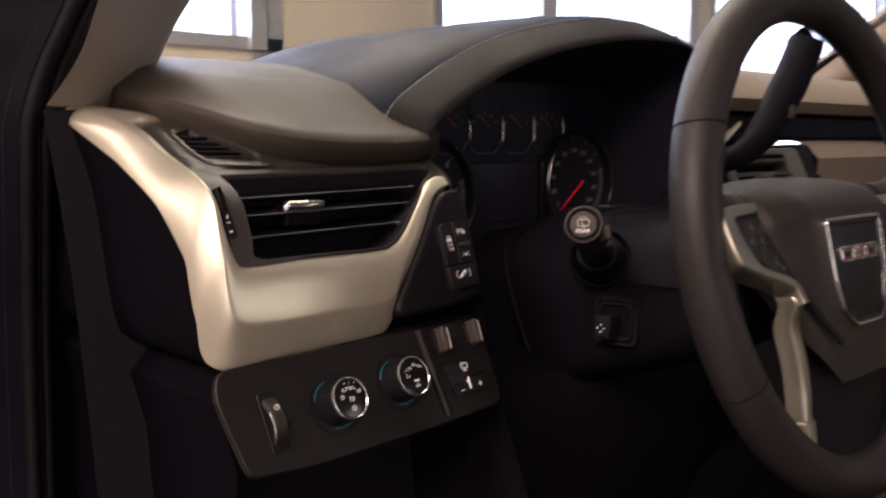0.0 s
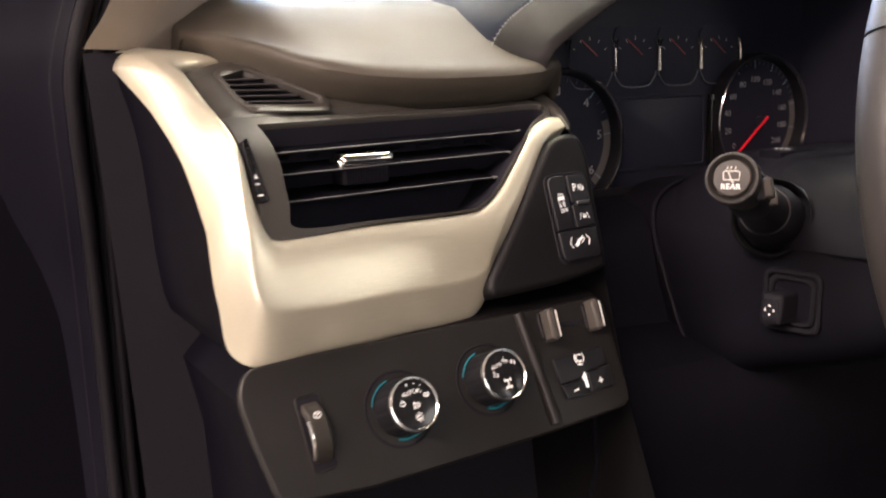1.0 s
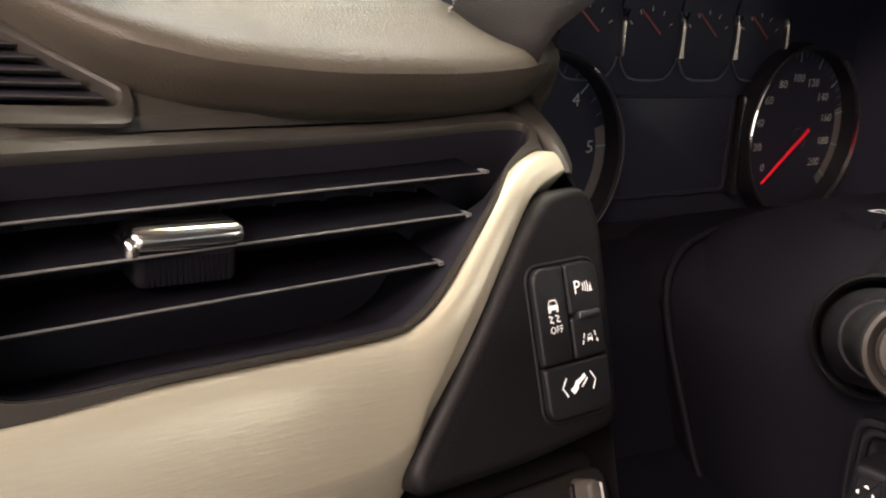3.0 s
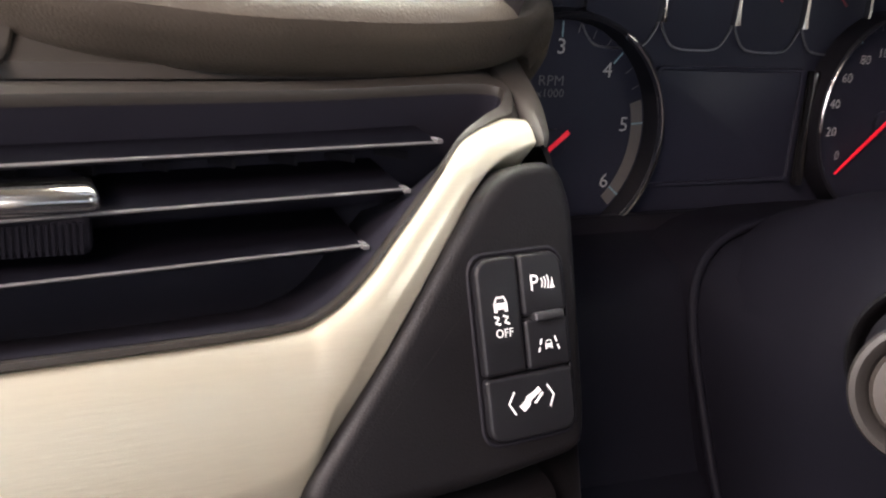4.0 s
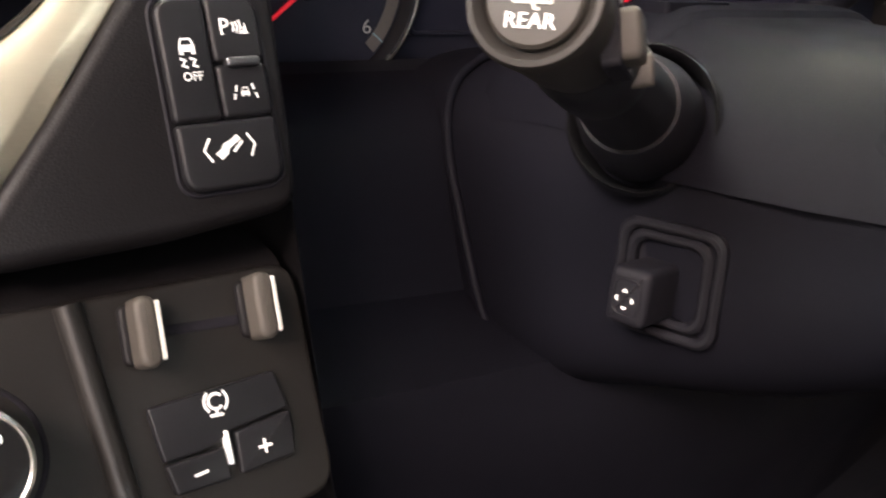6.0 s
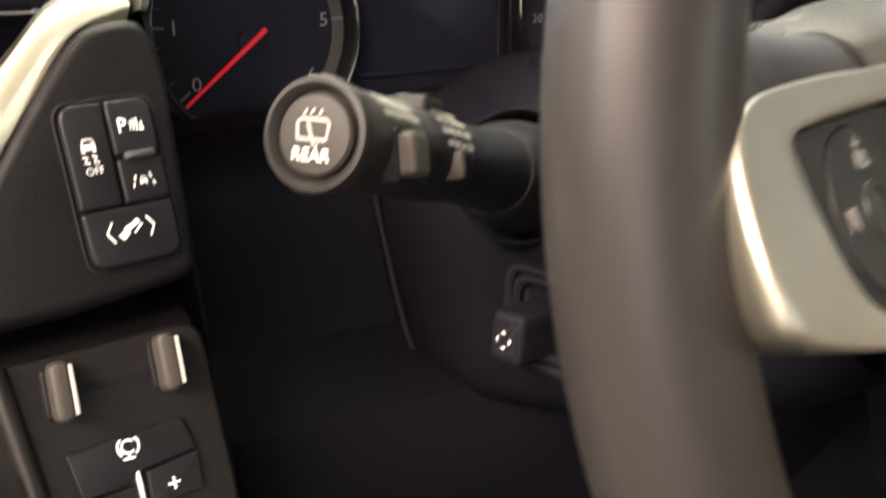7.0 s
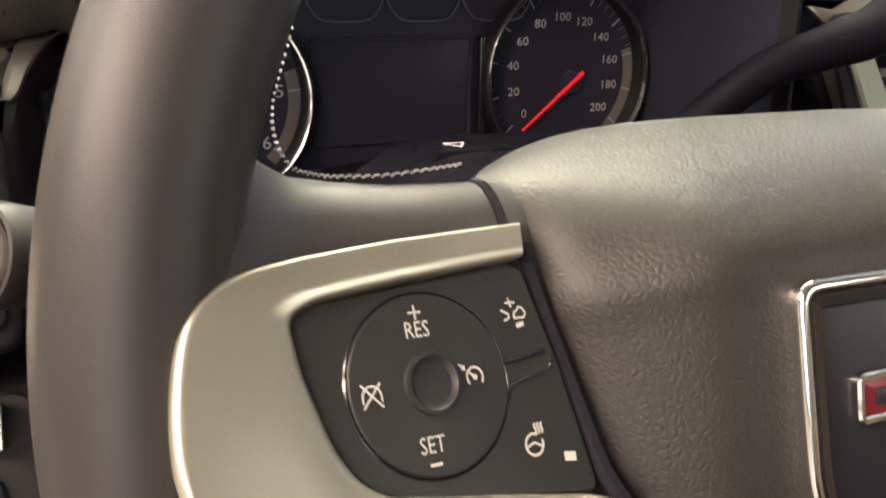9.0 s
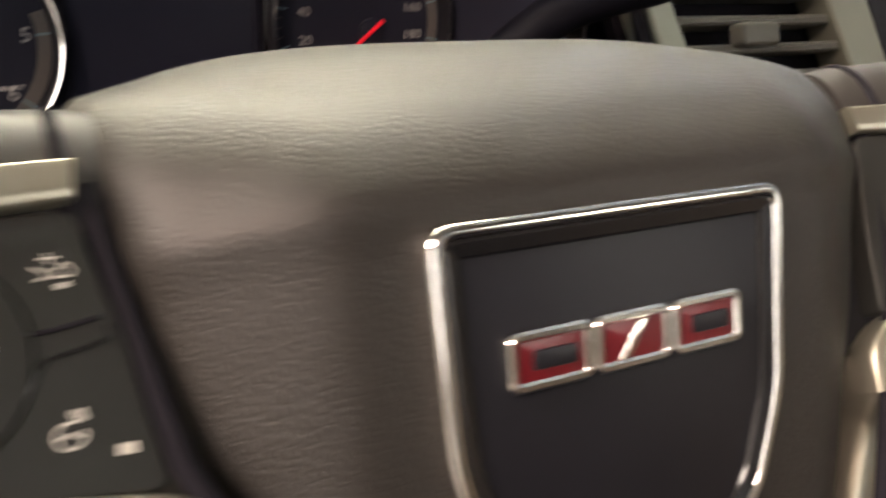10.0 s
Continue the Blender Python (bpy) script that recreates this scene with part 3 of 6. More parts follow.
rows, rim_line = [], []
for k, (a, b) in enumerate(zip(ins, outs)):
    s = k / (n - 1) * 15
    drop = float(np.interp(s, (0, 4, 6.2), (0.0008, 0.0014, 0.0100)))
    fold = float(np.interp(s, (3.5, 5.6), (0.1, 1)))
    if s > 13:
        drop *= max(0.2, 1 - (s - 13) / 2)
    vc = float(np.interp(s, range(8, 16), CREASE))
    side = min(1, max(0, (s - 8.5) / 0.7))
    row = []
    for v0, h in ((0, -0.012), (0, -0.0012), (0.012, 0.0003), (0.035, 0.0011), (0.08, 0.0021), (0.16, 0.0030), (0.28, 0.0035), (0.43, 0.00365), (0.575, 0.0036), (0.605, 0.00361), (0.635, 0.00362), (0.70, None), (0.80, None), (0.90, None), (0.95, None), (0.985, None), (1.0, None), (1.0, -1)):
        v = v0 * vc / 0.605 if v0 < 0.605 else vc + (v0 - 0.605) * (1 - vc) / 0.395
        x, z = a + (b - a) * v
        if h is None:
            h = 0.0036 - 0.0007 * fold - drop * ((v0 - 0.635) / 0.365) ** 1.15 - (0.0016 if v0 == 1.0 else 0.0005 if v0 == 0.985 else 0)
        elif h == -1:
            h = -0.016
        elif v0 == 0.605:
            h = 0.0036 - 0.0002 * fold
        elif v0 == 0.635:
            h = 0.0036 - 0.0007 * fold
        p = on_face(x, z, h)
        if side:
            ye = float(np.interp(s, range(9, 16), EDGE_Y))
            c3, b3 = on_face(*(a + (b - a) * vc), 0.0034), Vector((b[0], ye, b[1]))
            if v0 >= 0.6:
                w = (v0 - 0.605) / 0.395
                q = c3 + (b3 - c3) * w + Vector((-0.55, -0.45, 0.45)) * (0.0022 * 4 * w * (1 - w))
                if h <= -0.012:
                    q += Vector((0.006, 0.014, -0.002))
            else:
                q = p
            p = p.lerp(q, side * side * (3 - 2 * side))
        row.append(p)
    rows.append(row)
    rim_line.append(row[-2])
bm, vs = sheet(rows)
bm.faces.new(vs[0])
alone("vent_trim", bm, SILVER, "satin silver trim panel framing the side air vent", "trim panel", angle=50)

# the end of the dash beside the door, and the dark shell behind the trim
line = [Vector((0.262, 0.425, 0.95)), Vector((0.258, 0.430, 1.05)), Vector((0.258, 0.432, 1.11)), Vector((0.2520, 0.440, 1.145))] + rim_line[93:159:4]
rows = [[Vector((p.x + 0.002 - 0.009 * f ** 0.7, p.y + 0.002 + (0.668 - p.y) * f, p.z - 0.001)) for p in line] for f in np.linspace(0, 1, 6)]
part("end_panel", sheet(rows)[0], SHADEBLACK, dash, "black dash end panel")
rows = [[(x, 0.60 - 0.02 * k, z) for x in np.linspace(0.22, 0.47, 8)] for k, z in enumerate((1.31, 1.26, 1.2, 1.1, 0.95, 0.70))]
part("inner_shell", sheet(rows)[0], CARPET, dash)

# added filler closing the gap behind the end panel, in the same shade-darkened black
part("inner_jamb", box(0.13, 0.32, 0.685, 0.70, 0.50, 1.325), SHADEBLACK, dash)

# knee panel under the column, and the recess beside it
rows = []
for y, z in ((0.590, 1.204), (0.575, 1.201), (0.540, 1.195), (0.522, 1.180), (0.515, 1.15), (0.505, 1.128), (0.478, 1.118), (0.462, 1.112), (0.452, 1.095), (0.450, 1.06), (0.475, 0.98), (0.52, 0.88), (0.60, 0.70)):
    rows.append([(x, y + 0.010 * ((x - 0.65) / 0.2) ** 2 * (1 if z < 1.11 else 0), z - 0.06 * max(0, x - 0.47) * (1 if z < 1.13 else 0)) for x in np.linspace(0.4625, 0.90, 26)])
part("knee_panel", sheet(rows)[0], ENDBLACK, dash, "black grained knee panel")
rows = []
for z in np.linspace(1.292, 0.95, 24):
    if z > 1.257:
        x = float(np.interp(z, (1.257, 1.262, 1.270, 1.280, 1.292), (0.4612, 0.4650, 0.4700, 0.4800, 0.4880)))
        p = on_face(x, z, -0.0015)
        rows.append([(x - 0.004, p.y + 0.001, z), (x, p.y + 0.002, z), (x + 0.002, p.y + 0.02, z), (0.4940, 0.60, z)])
        continue
    p = Vector((0.4635, min(pod_y(z), 0.4435 + 0.45 * (z - 1.164)) + 0.004 if z < 1.18 else pod_y(z) + 0.004, z))
    rows.append([(0.4585, p.y, z), (0.4610, p.y + 0.005, z), (0.4640, p.y + 0.02, z), (0.470, 0.60, z)])
part("side_wall", sheet(rows)[0], POD_BLACK, dash)

# dark surround of the vents
def loop_on(pts, n):
    """n points along a closed polygon, even in length."""
    p = [np.array(q, float) for q in pts] + [np.array(pts[0], float)]
    cum = np.concatenate(([0], np.cumsum([np.linalg.norm(p[i + 1] - p[i]) for i in range(len(p) - 1)])))
    return [np.array([np.interp(s, cum, [q[j] for q in p]) for j in (0, 1)]) for s in np.linspace(0, cum[-1], n, endpoint=False)]


VENT = [(0.2803, 1.2688), (0.2802, 1.2672), (0.2815, 1.2560), (0.2826, 1.2350), (0.2850, 1.2240), (0.3250, 1.2229), (0.3765, 1.2221), (0.3898, 1.2242), (0.4012, 1.2316),
        (0.4139, 1.2435), (0.4304, 1.2584), (0.4437, 1.2642), (0.4540, 1.2672), (0.4540, 1.2708), (0.4000, 1.2698), (0.3400, 1.2694), (0.2850, 1.2691)]
ROUND = [(0.2635, 1.2735), (0.2625, 1.2700), (0.2625, 1.2560), (0.2648, 1.2350), (0.2685, 1.2195), (0.3250, 1.2190), (0.3770, 1.2188), (0.3925, 1.2215), (0.4040, 1.2300),
         (0.4165, 1.2415), (0.4330, 1.2565), (0.4480, 1.2615), (0.4590, 1.2645), (0.4600, 1.2745), (0.4000, 1.2745), (0.3400, 1.2745), (0.2800, 1.2745)]
inner_loop, outer_loop = smooth(VENT, 120, True), smooth(ROUND, 120, True)
surround = thing("vent_surround", "dark grey satin surround of the side air vents", "air vent", (0.36, 0.46, 1.21))
rows = [[on_face(*p, -0.0022) for p in inner_loop], [on_face(*p, -0.0002) for p in inner_loop]]
for v, back, h in ((0.04, 1, 0.0012), (0.12, 1, 0.0012), (0.25, 1, 0.0012), (0.4, 0.0030, 0.0011), (0.55, 0.0022, -0.0006), (1.0, 0, -0.0030)):
    row = []
    for a, b in zip(inner_loop, outer_loop):
        wide = np.linalg.norm(b - a)
        row.append(on_face(*(a + (b - a) * (max(v, 1 - back / wide) if back < 1 else v)), h))
    rows.append(row)
part("frame", sheet(rows, ring=True)[0], GREY, surround)
SIDE = [(0.2800, 1.2925), (0.2965, 1.2962), (0.3120, 1.2875), (0.3260, 1.2795), (0.3230, 1.2765), (0.2990, 1.2772), (0.2838, 1.2778), (0.2812, 1.2850)]
SIDE_ROUND = [(0.2645, 1.2990), (0.2960, 1.3060), (0.3400, 1.3050), (0.4640, 1.3050), (0.4640, 1.2742), (0.3300, 1.2742), (0.2625, 1.2712), (0.2625, 1.2860)]
si, so = loop_on(rounded(SIDE, 0.0025), 96), loop_on(SIDE_ROUND, 96)
best = min(range(96), key=lambda k: sum(np.linalg.norm(si[i] - so[(i + k) % 96]) for i in range(96)))
so = so[best:] + so[:best]
rows = [[on_face(*p, -0.020) for p in si], [on_face(*p, 0.0) for p in si]]
for v in (0.01, 0.05, 0.15, 0.4, 0.7, 1.0):
    rows.append([on_face(*(a + (b - a) * v), 0.0010 if v < 0.9 else -0.0020) for a, b in zip(si, so)])
part("shoulder", sheet(rows, ring=True)[0], GREY, surround)

left = smooth([(0.4690, 0.5400, 1.2785), (0.4649, 0.5218, 1.2758), (0.4615, 0.4985, 1.2690), (0.4592, 0.4835, 1.2614), (0.4585, 0.4790, 1.2580)], 16)
right = smooth([(0.4860, 0.5450, 1.2790), (0.4770, 0.5230, 1.2765), (0.4690, 0.4960, 1.2685), (0.4650, 0.4830, 1.2610), (0.4622, 0.4788, 1.2576)], 16)
rows = [[p + np.array((0.002, 0.020, -0.004)) for p in left], [p + np.array((0, 0.0015, -0.0005)) for p in left], [p + np.array((0.0006, 0, 0.0002)) for p in left]]
rows += [[a * 0.6 + b * 0.4 + np.array((0, -0.0012, 0.0006)) for a, b in zip(left, right)], [p + np.array((-0.0006, 0, 0.0002)) for p in right],
         [p + np.array((0, 0.0015, -0.0005)) for p in right], [p + np.array((-0.001, 0.03, -0.004)) for p in right]]
part("end_strip", sheet(rows)[0], GREY, surround, "dark grey arched end strip")

# ---- main side vent ----
vent = thing("air_vent", "black side air vent with horizontal blades and a chrome tab", "air vent", (0.35, 0.47, 1.22), group="air vents")
rows = [[on_face(*p, h) for p in inset(inner_loop, 0.0002)] for h in (-0.0015, -0.036)]
bm, vs = sheet(rows, ring=True)
bm.faces.new(vs[-1])
part("duct", bm, DUCT, vent, "black air duct")


def blade(x0, x1, z0, z1, deep=-0.006):
    """One horizontal blade: a rounded nose and a thin tail that rises into the duct."""
    rows = []
    for x in np.linspace(x0, x1, 14):
        z = z0 + (z1 - z0) * (x - x0) / (x1 - x0)
        p = on_face(x, z, deep)
        prof = [(0.027, 0.0034), (0.012, 0.0016), (0.0008, 0.0006), (0, 0.0003), (0.0001, -0.0003), (0.0010, -0.0007), (0.012, 0.0002), (0.027, 0.0022)]
        rows.append([(p.x, p.y + dy, p.z + dz) for dy, dz in prof])
    bm, vs = sheet(rows, ring=True)
    bm.faces.new(vs[0])
    bm.faces.new(vs[-1])
    return bm


for x0, x1, z0, z1 in ((0.2826, 0.4325, 1.2614, 1.2630), (0.2832, 0.4185, 1.2489, 1.2501), (0.2840, 0.4055, 1.2364, 1.2374)):
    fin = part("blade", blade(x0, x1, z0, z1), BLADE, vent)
    # thin pale tube along the nose imitates the edge catching light
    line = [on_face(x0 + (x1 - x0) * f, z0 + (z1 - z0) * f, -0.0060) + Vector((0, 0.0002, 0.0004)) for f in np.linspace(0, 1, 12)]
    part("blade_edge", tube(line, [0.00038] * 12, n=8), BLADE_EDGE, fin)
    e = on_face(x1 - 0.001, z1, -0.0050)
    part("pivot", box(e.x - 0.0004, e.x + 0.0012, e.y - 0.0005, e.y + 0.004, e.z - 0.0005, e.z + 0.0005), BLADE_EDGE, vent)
for k in range(9):
    x = 0.290 + 0.0165 * k
    a, b = on_face(x, 1.2664, -0.016), on_face(x, 1.2690, -0.016)
    front, back = x + 0.0040, x - 0.0050
    part("vane", sheet([[(front, p.y + dy, p.z), (back, p.y + dy + 0.014, p.z), (back + 0.0009, p.y + dy + 0.014, p.z), (front + 0.0009, p.y + dy, p.z)] for p, dy in ((a, 0.0), (b, -0.006))], ring=True)[0], VANE, vent)
tab = part("tab", box(0.3160, 0.3415, 0.4665, 0.482, 1.2385, 1.2490, bevel=0.0022), CARPET, vent, "black tab with a knurled lower edge")
part("tab_cap", box(0.3146, 0.3432, 0.4635, 0.480, 1.2482, 1.2540, bevel=0.0026), CHROME, tab, "polished chrome tab cap")
part("tab_horn", box(0.3130, 0.3172, 0.4638, 0.478, 1.2462, 1.2522, bevel=0.0019), CHROME, tab)
bm = bmesh.new()
for k in range(16):
    x = 0.3180 + 0.00138 * k
    box(x, x + 0.0007, 0.4659, 0.468, 1.2392, 1.2462, bm)
tagged(part("knurl", bm, ENDBLACK, tab), kind="stuff")

wheel_m = basis(on_face(0.2680, 1.2475, 0.0018), (1, 0.1, 0), (0, 0.34, 1))
thumb = thing("vent_thumbwheel", "black ribbed thumbwheel beside the side vent", "thumbwheel", tuple(on_face(0.268, 1.24)))
slot = rounded([(-0.0034, 0.0172), (-0.0003, 0.0185), (0.0041, -0.0115), (-0.0014, -0.0123)][::-1], 0.0014)
part("slot", frame_ring(slot, inset(slot, 0.0007), wheel_m, -0.006, 0.0006, 0.0003), POD_BLACK, thumb)
part("wheel", plate(inset(slot, 0.0008), wheel_m, -0.006, -0.0004, 0.0006), BUTTON, thumb)
for k in range(7):
    y = 0.0155 - 0.0019 * k
    x = -0.0017 - 0.0001 * k + 0.0023 * (0.0165 - y) / 0.0165
    part("rib", plate(round_rect(0.0040, 0.0008, 0.0003, x, y), wheel_m, -0.002, 0.0002, 0.0002), BUTTON, thumb)
for k, (dx, dy) in enumerate(((0.0000, 0.0004), (-0.0002, -0.0032), (0.0004, -0.0084))):
    part("mark", fill([[(dx - 0.0012, dy - 0.0004), (dx + 0.0012, dy - 0.0004), (dx + 0.0012, dy + 0.0004), (dx - 0.0012, dy + 0.0004)]] if k else [[(dx - 0.0011, dy - 0.0010), (dx + 0.0011, dy - 0.0010), (dx, dy + 0.0012)]], wheel_m, 0.0001), MARK, thumb)

# ---- small defogger vent ----
small = thing("defogger_vent", "small black triangular side window vent with slanted blades", "air vent", tuple(on_face(0.30, 1.28)), group="air vents")
loop = loop_on(rounded(SIDE, 0.0016), 80)
grown = inset(loop, -0.0034)
rows = [[on_face(*p, h) for p in q] for q, h in ((grown, 0.0008), (grown, 0.0019), (inset(grown, 0.0006), 0.0026), (inset(loop, -0.0006), 0.0026), (loop, 0.0018), (loop, -0.012))]
part("frame", sheet(rows, ring=True)[0], GREY, small)
bm = bmesh.new()
bm.faces.new([bm.verts.new(on_face(*p, -0.011)) for p in loop])
part("backing", bm, DUCT, small)
for k in range(5):
    f = 0.10 + 0.19 * k
    xl = 0.2812 + 0.0026 * f
    xr = 0.3010 + 0.0235 * f
    zl, zr = 1.2935 - 0.0152 * f, 1.2937 - 0.0168 * f
    rows = []
    for s in np.linspace(0, 1, 6):
        p = on_face(xl + (xr - xl) * s, zl + (zr - zl) * s, -0.0005)
        rows.append([(p.x, p.y, p.z), (p.x, p.y - 0.0004, p.z + 0.0009), (p.x, p.y + 0.012, p.z + 0.0022), (p.x, p.y + 0.012, p.z + 0.0012)])
    fin = part("blade", sheet(rows, ring=True)[0], DUCT, small)
    # pale tube again imitates the light on the blade's edge
    part("blade_edge", tube([Vector(r[1]) for r in rows], [0.00035] * 6, n=6), TABGREY, fin)

# ---- switch panel beside the trim ----
loop = rounded([pod_uv(x, z) for x, z in ((0.4560, 1.2578), (0.4602, 1.2465), (0.4602, 1.2340), (0.4600, 1.1920), (0.4585, 1.1835), (0.4249, 1.1790), (0.3835, 1.1770),
                                          (0.3815, 1.1845), (0.4063, 1.2146), (0.4249, 1.2397), (0.4335, 1.2500), (0.4410, 1.2560))], 0.0068)
part("switch_panel", plate(loop, POD, -0.016, 0.0, 0.0040, steps=6), POD_BLACK, dash, "soft black plastic panel")

LOW2 = moved(LOW, -0.0015, -0.0018)
SWM = moved(POD, 0.4414 - 0.44, (1.2121 - 1.22) * 1.044, 0, 2.4) @ Matrix.Diagonal((1.0, 1.05, 1, 1))
block = thing("switch_block", "black switch block with white driver assistance symbols", "switch block", tuple(SWM @ Vector((0, -0.021, 0))))
part("well", frame_ring(round_rect(0.0285, 0.0472, 0.0052, n=8), round_rect(0.0262, 0.0449, 0.0042, n=8), SWM, -0.002, 0.0005, 0.0004), BLACK, block)


def key(x0, x1, y0, y1, r=0.0012, corner=None):
    """A push button; corner: which corners carry the block's own rounding."""
    out = []
    for i, (x, y, a) in enumerate(((x1, y1, 0), (x0, y1, 90), (x0, y0, 180), (x1, y0, 270))):
        q = 0.0042 if corner and i in corner else 0.0013
        sx, sy = (-1 if x == x1 else 1), (-1 if y == y1 else 1)
        for k in range(6):
            t = radians(a + 18 * k)
            out.append((x + sx * q + q * math.cos(t), y + sy * q + q * math.sin(t)))
    return out


KEY_LIST = ((key(-0.0128, -0.0006, -0.0061, 0.0222, corner=(1,)), "traction_button"), (key(-0.0002, 0.0128, 0.0070, 0.0222, corner=(0,)), "parking_button"),
        (key(-0.0002, 0.0128, -0.0061, 0.0064), "lane_button"), (key(-0.0128, 0.0128, -0.0222, -0.0065, corner=(2, 3)), "pedal_button"))
pushes = {}
for loop, name in KEY_LIST:
    pushes[name] = part(name, plate(loop, SWM, -0.003, 0.0024, 0.0011), BUTTON, block)
part("indicator", plate(round_rect(0.0086, 0.0022, 0.0006, 0.0066, 0.0067), SWM, 0.0, 0.0040, 0.0006), SATIN, block, "small raised indicator bar")
T = 0.0026


def car_icon(m, s, parent):
    """A car seen from behind, as a solid with its window left dark."""
    part("symbol", fill([[(-1.0 * s, 0.1 * s), (-0.62 * s, 0.16 * s), (0.62 * s, 0.16 * s), (1.0 * s, 0.1 * s), (1.0 * s, -0.62 * s), (-1.0 * s, -0.62 * s)],
                         [(-1.0 * s, -0.66 * s), (-0.5 * s, -0.66 * s), (-0.5 * s, -0.95 * s), (-1.0 * s, -0.95 * s)], [(0.5 * s, -0.66 * s), (1.0 * s, -0.66 * s), (1.0 * s, -0.95 * s), (0.5 * s, -0.95 * s)]], m), MARK, parent)
    part("symbol", strokes([[(-0.86 * s, 0.18 * s), (-0.55 * s, 0.85 * s), (0.55 * s, 0.85 * s), (0.86 * s, 0.18 * s)]], 0.22 * s, m), MARK, parent)


ICM = moved(SWM, -0.0014, 0.0)
b = pushes["traction_button"]
car_icon(moved(ICM, -0.0054, 0.0110, T), 0.00195, b)
part("symbol", strokes([[(-0.0075, 0.0082), (-0.0062, 0.0078), (-0.0071, 0.0066), (-0.0058, 0.0062)], [(-0.0050, 0.0082), (-0.0037, 0.0078), (-0.0046, 0.0066), (-0.0033, 0.0062)]], 0.0006, moved(ICM, 0, 0, T)), MARK, b)
lettering("OFF", 0.0029, moved(ICM, -0.0050, 0.0040, T), MARK, b)
b = pushes["parking_button"]
PM = moved(ICM, 0.0078, 0.0148, T) @ Matrix.Diagonal((0.82, 0.82, 1, 1)) @ Matrix.Translation((-0.0078, -0.0150, 0))
lettering("P", 0.0068, moved(PM, 0.0042, 0.0150), MARK, b)
part("symbol", strokes([[(0.0068 + 0.0011 * k, 0.0164 + 0.0003 * k), (0.0073 + 0.0011 * k, 0.0150), (0.0068 + 0.0011 * k, 0.0136 - 0.0003 * k)] for k in range(3)], 0.0005, PM), MARK, b)
part("symbol", fill([[(0.0096, 0.0130), (0.0116, 0.0130), (0.0112, 0.0140), (0.0108, 0.0164), (0.0101, 0.0140)]], PM), MARK, b)
b = pushes["lane_button"]
LM = moved(ICM, 0.0074, -0.0002, T) @ Matrix.Diagonal((0.85, 0.9, 1, 1)) @ Matrix.Translation((-0.0068, 0, 0))
car_icon(moved(LM, 0.0068, -0.0002), 0.00125, b)
part("symbol", strokes([[(0.0032, -0.0020), (0.0037, -0.0006)], [(0.0039, 0.0000), (0.0044, 0.0016)], [(0.0104, -0.0020), (0.0098, -0.0006)], [(0.0096, 0.0002), (0.0091, 0.0018)]], 0.00055, LM), MARK, b)
b = pushes["pedal_button"]
part("symbol", strokes([[(-0.0040, -0.0103), (-0.0058, -0.0130), (-0.0040, -0.0158)], [(0.0056, -0.0100), (0.0074, -0.0127), (0.0060, -0.0154)]], 0.00055, moved(ICM, 0, 0, T)), MARK, b)
part("symbol", fill([[(-0.0030, -0.0140), (-0.0016, -0.0155), (0.0003, -0.0142), (0.0004, -0.0132), (0.0038, -0.0112), (0.0030, -0.0100), (0.0012, -0.0112), (-0.0006, -0.0118), (-0.0014, -0.0130)],
                     [(0.0014, -0.0138), (0.0020, -0.0141), (0.0044, -0.0119), (0.0040, -0.0114)]], moved(ICM, 0, 0, T)), MARK, b)

# ---- lower control panel ----
loop = rounded([low_uv(x, z) for x, z in ((0.2520, 1.1655), (0.2466, 1.1540), (0.2500, 1.1340), (0.2560, 1.1100), (0.3000, 1.1070), (0.4000, 1.1080), (0.4550, 1.1105), (0.4590, 1.1150),
                                          (0.4600, 1.1630), (0.4560, 1.1672), (0.3946, 1.1668), (0.2865, 1.1668))], 0.0065)
panel = part("control_panel", plate(loop, LOW, -0.004, 0.0, 0.0016, steps=5), LOW_BLACK, dash, "soft black plastic panel")
rows = [[LOW @ Vector((*low_uv(x, z), d)) for x in np.linspace(0.300, 0.4585, 20)] for z, d in ((1.1600, -0.0050), (1.1672, -0.0052), (1.1690, -0.0064), (1.1715, -0.0095), (1.1750, -0.0150), (1.1800, -0.0240))]
part("return_lip", sheet(rows)[0], POD_BLACK, panel)
p0, p1 = low_uv(0.4010, 1.1660), low_uv(0.4065, 1.1120)
part("ridge", tube([LOW @ Vector((*(np.array(p0) + (np.array(p1) - np.array(p0)) * f), -0.0002)) for f in np.linspace(0, 1, 12)], [0.0034] * 12, n=12), LOW_BLACK, panel)

dim = thing("dimmer_wheel", "black ribbed dimmer thumbwheel with a chrome edge in its slot", "thumbwheel", tuple(LOW @ Vector((*low_uv(0.279, 1.12), 0))))
DM = moved(LOW, *low_uv(0.2785, 1.1345), 0, 3)
part("slot", frame_ring(round_rect(0.0126, 0.0352, 0.0022), round_rect(0.0110, 0.0334, 0.0016), DM, -0.002, 0.0008, 0.0006), LOW_BLACK, dim)
part("well", plate(round_rect(0.0112, 0.0336, 0.0016), DM, -0.003, 0.0004, 0.0001), CARPET, dim)
rows = []
for w, r in ((-0.0048, 0.0140), (-0.0042, 0.0158), (-0.0034, 0.0165), (0.0034, 0.0165), (0.0042, 0.0158), (0.0048, 0.0140)):
    rows.append([DM @ Vector((w, r * math.sin(t), -0.0090 + r * math.cos(t))) for t in np.linspace(-1.05, 1.05, 40)])
bm, vs = sheet(rows)
wheel = part("wheel", bm, CAPGREY, dim, "grey-brown wheel")
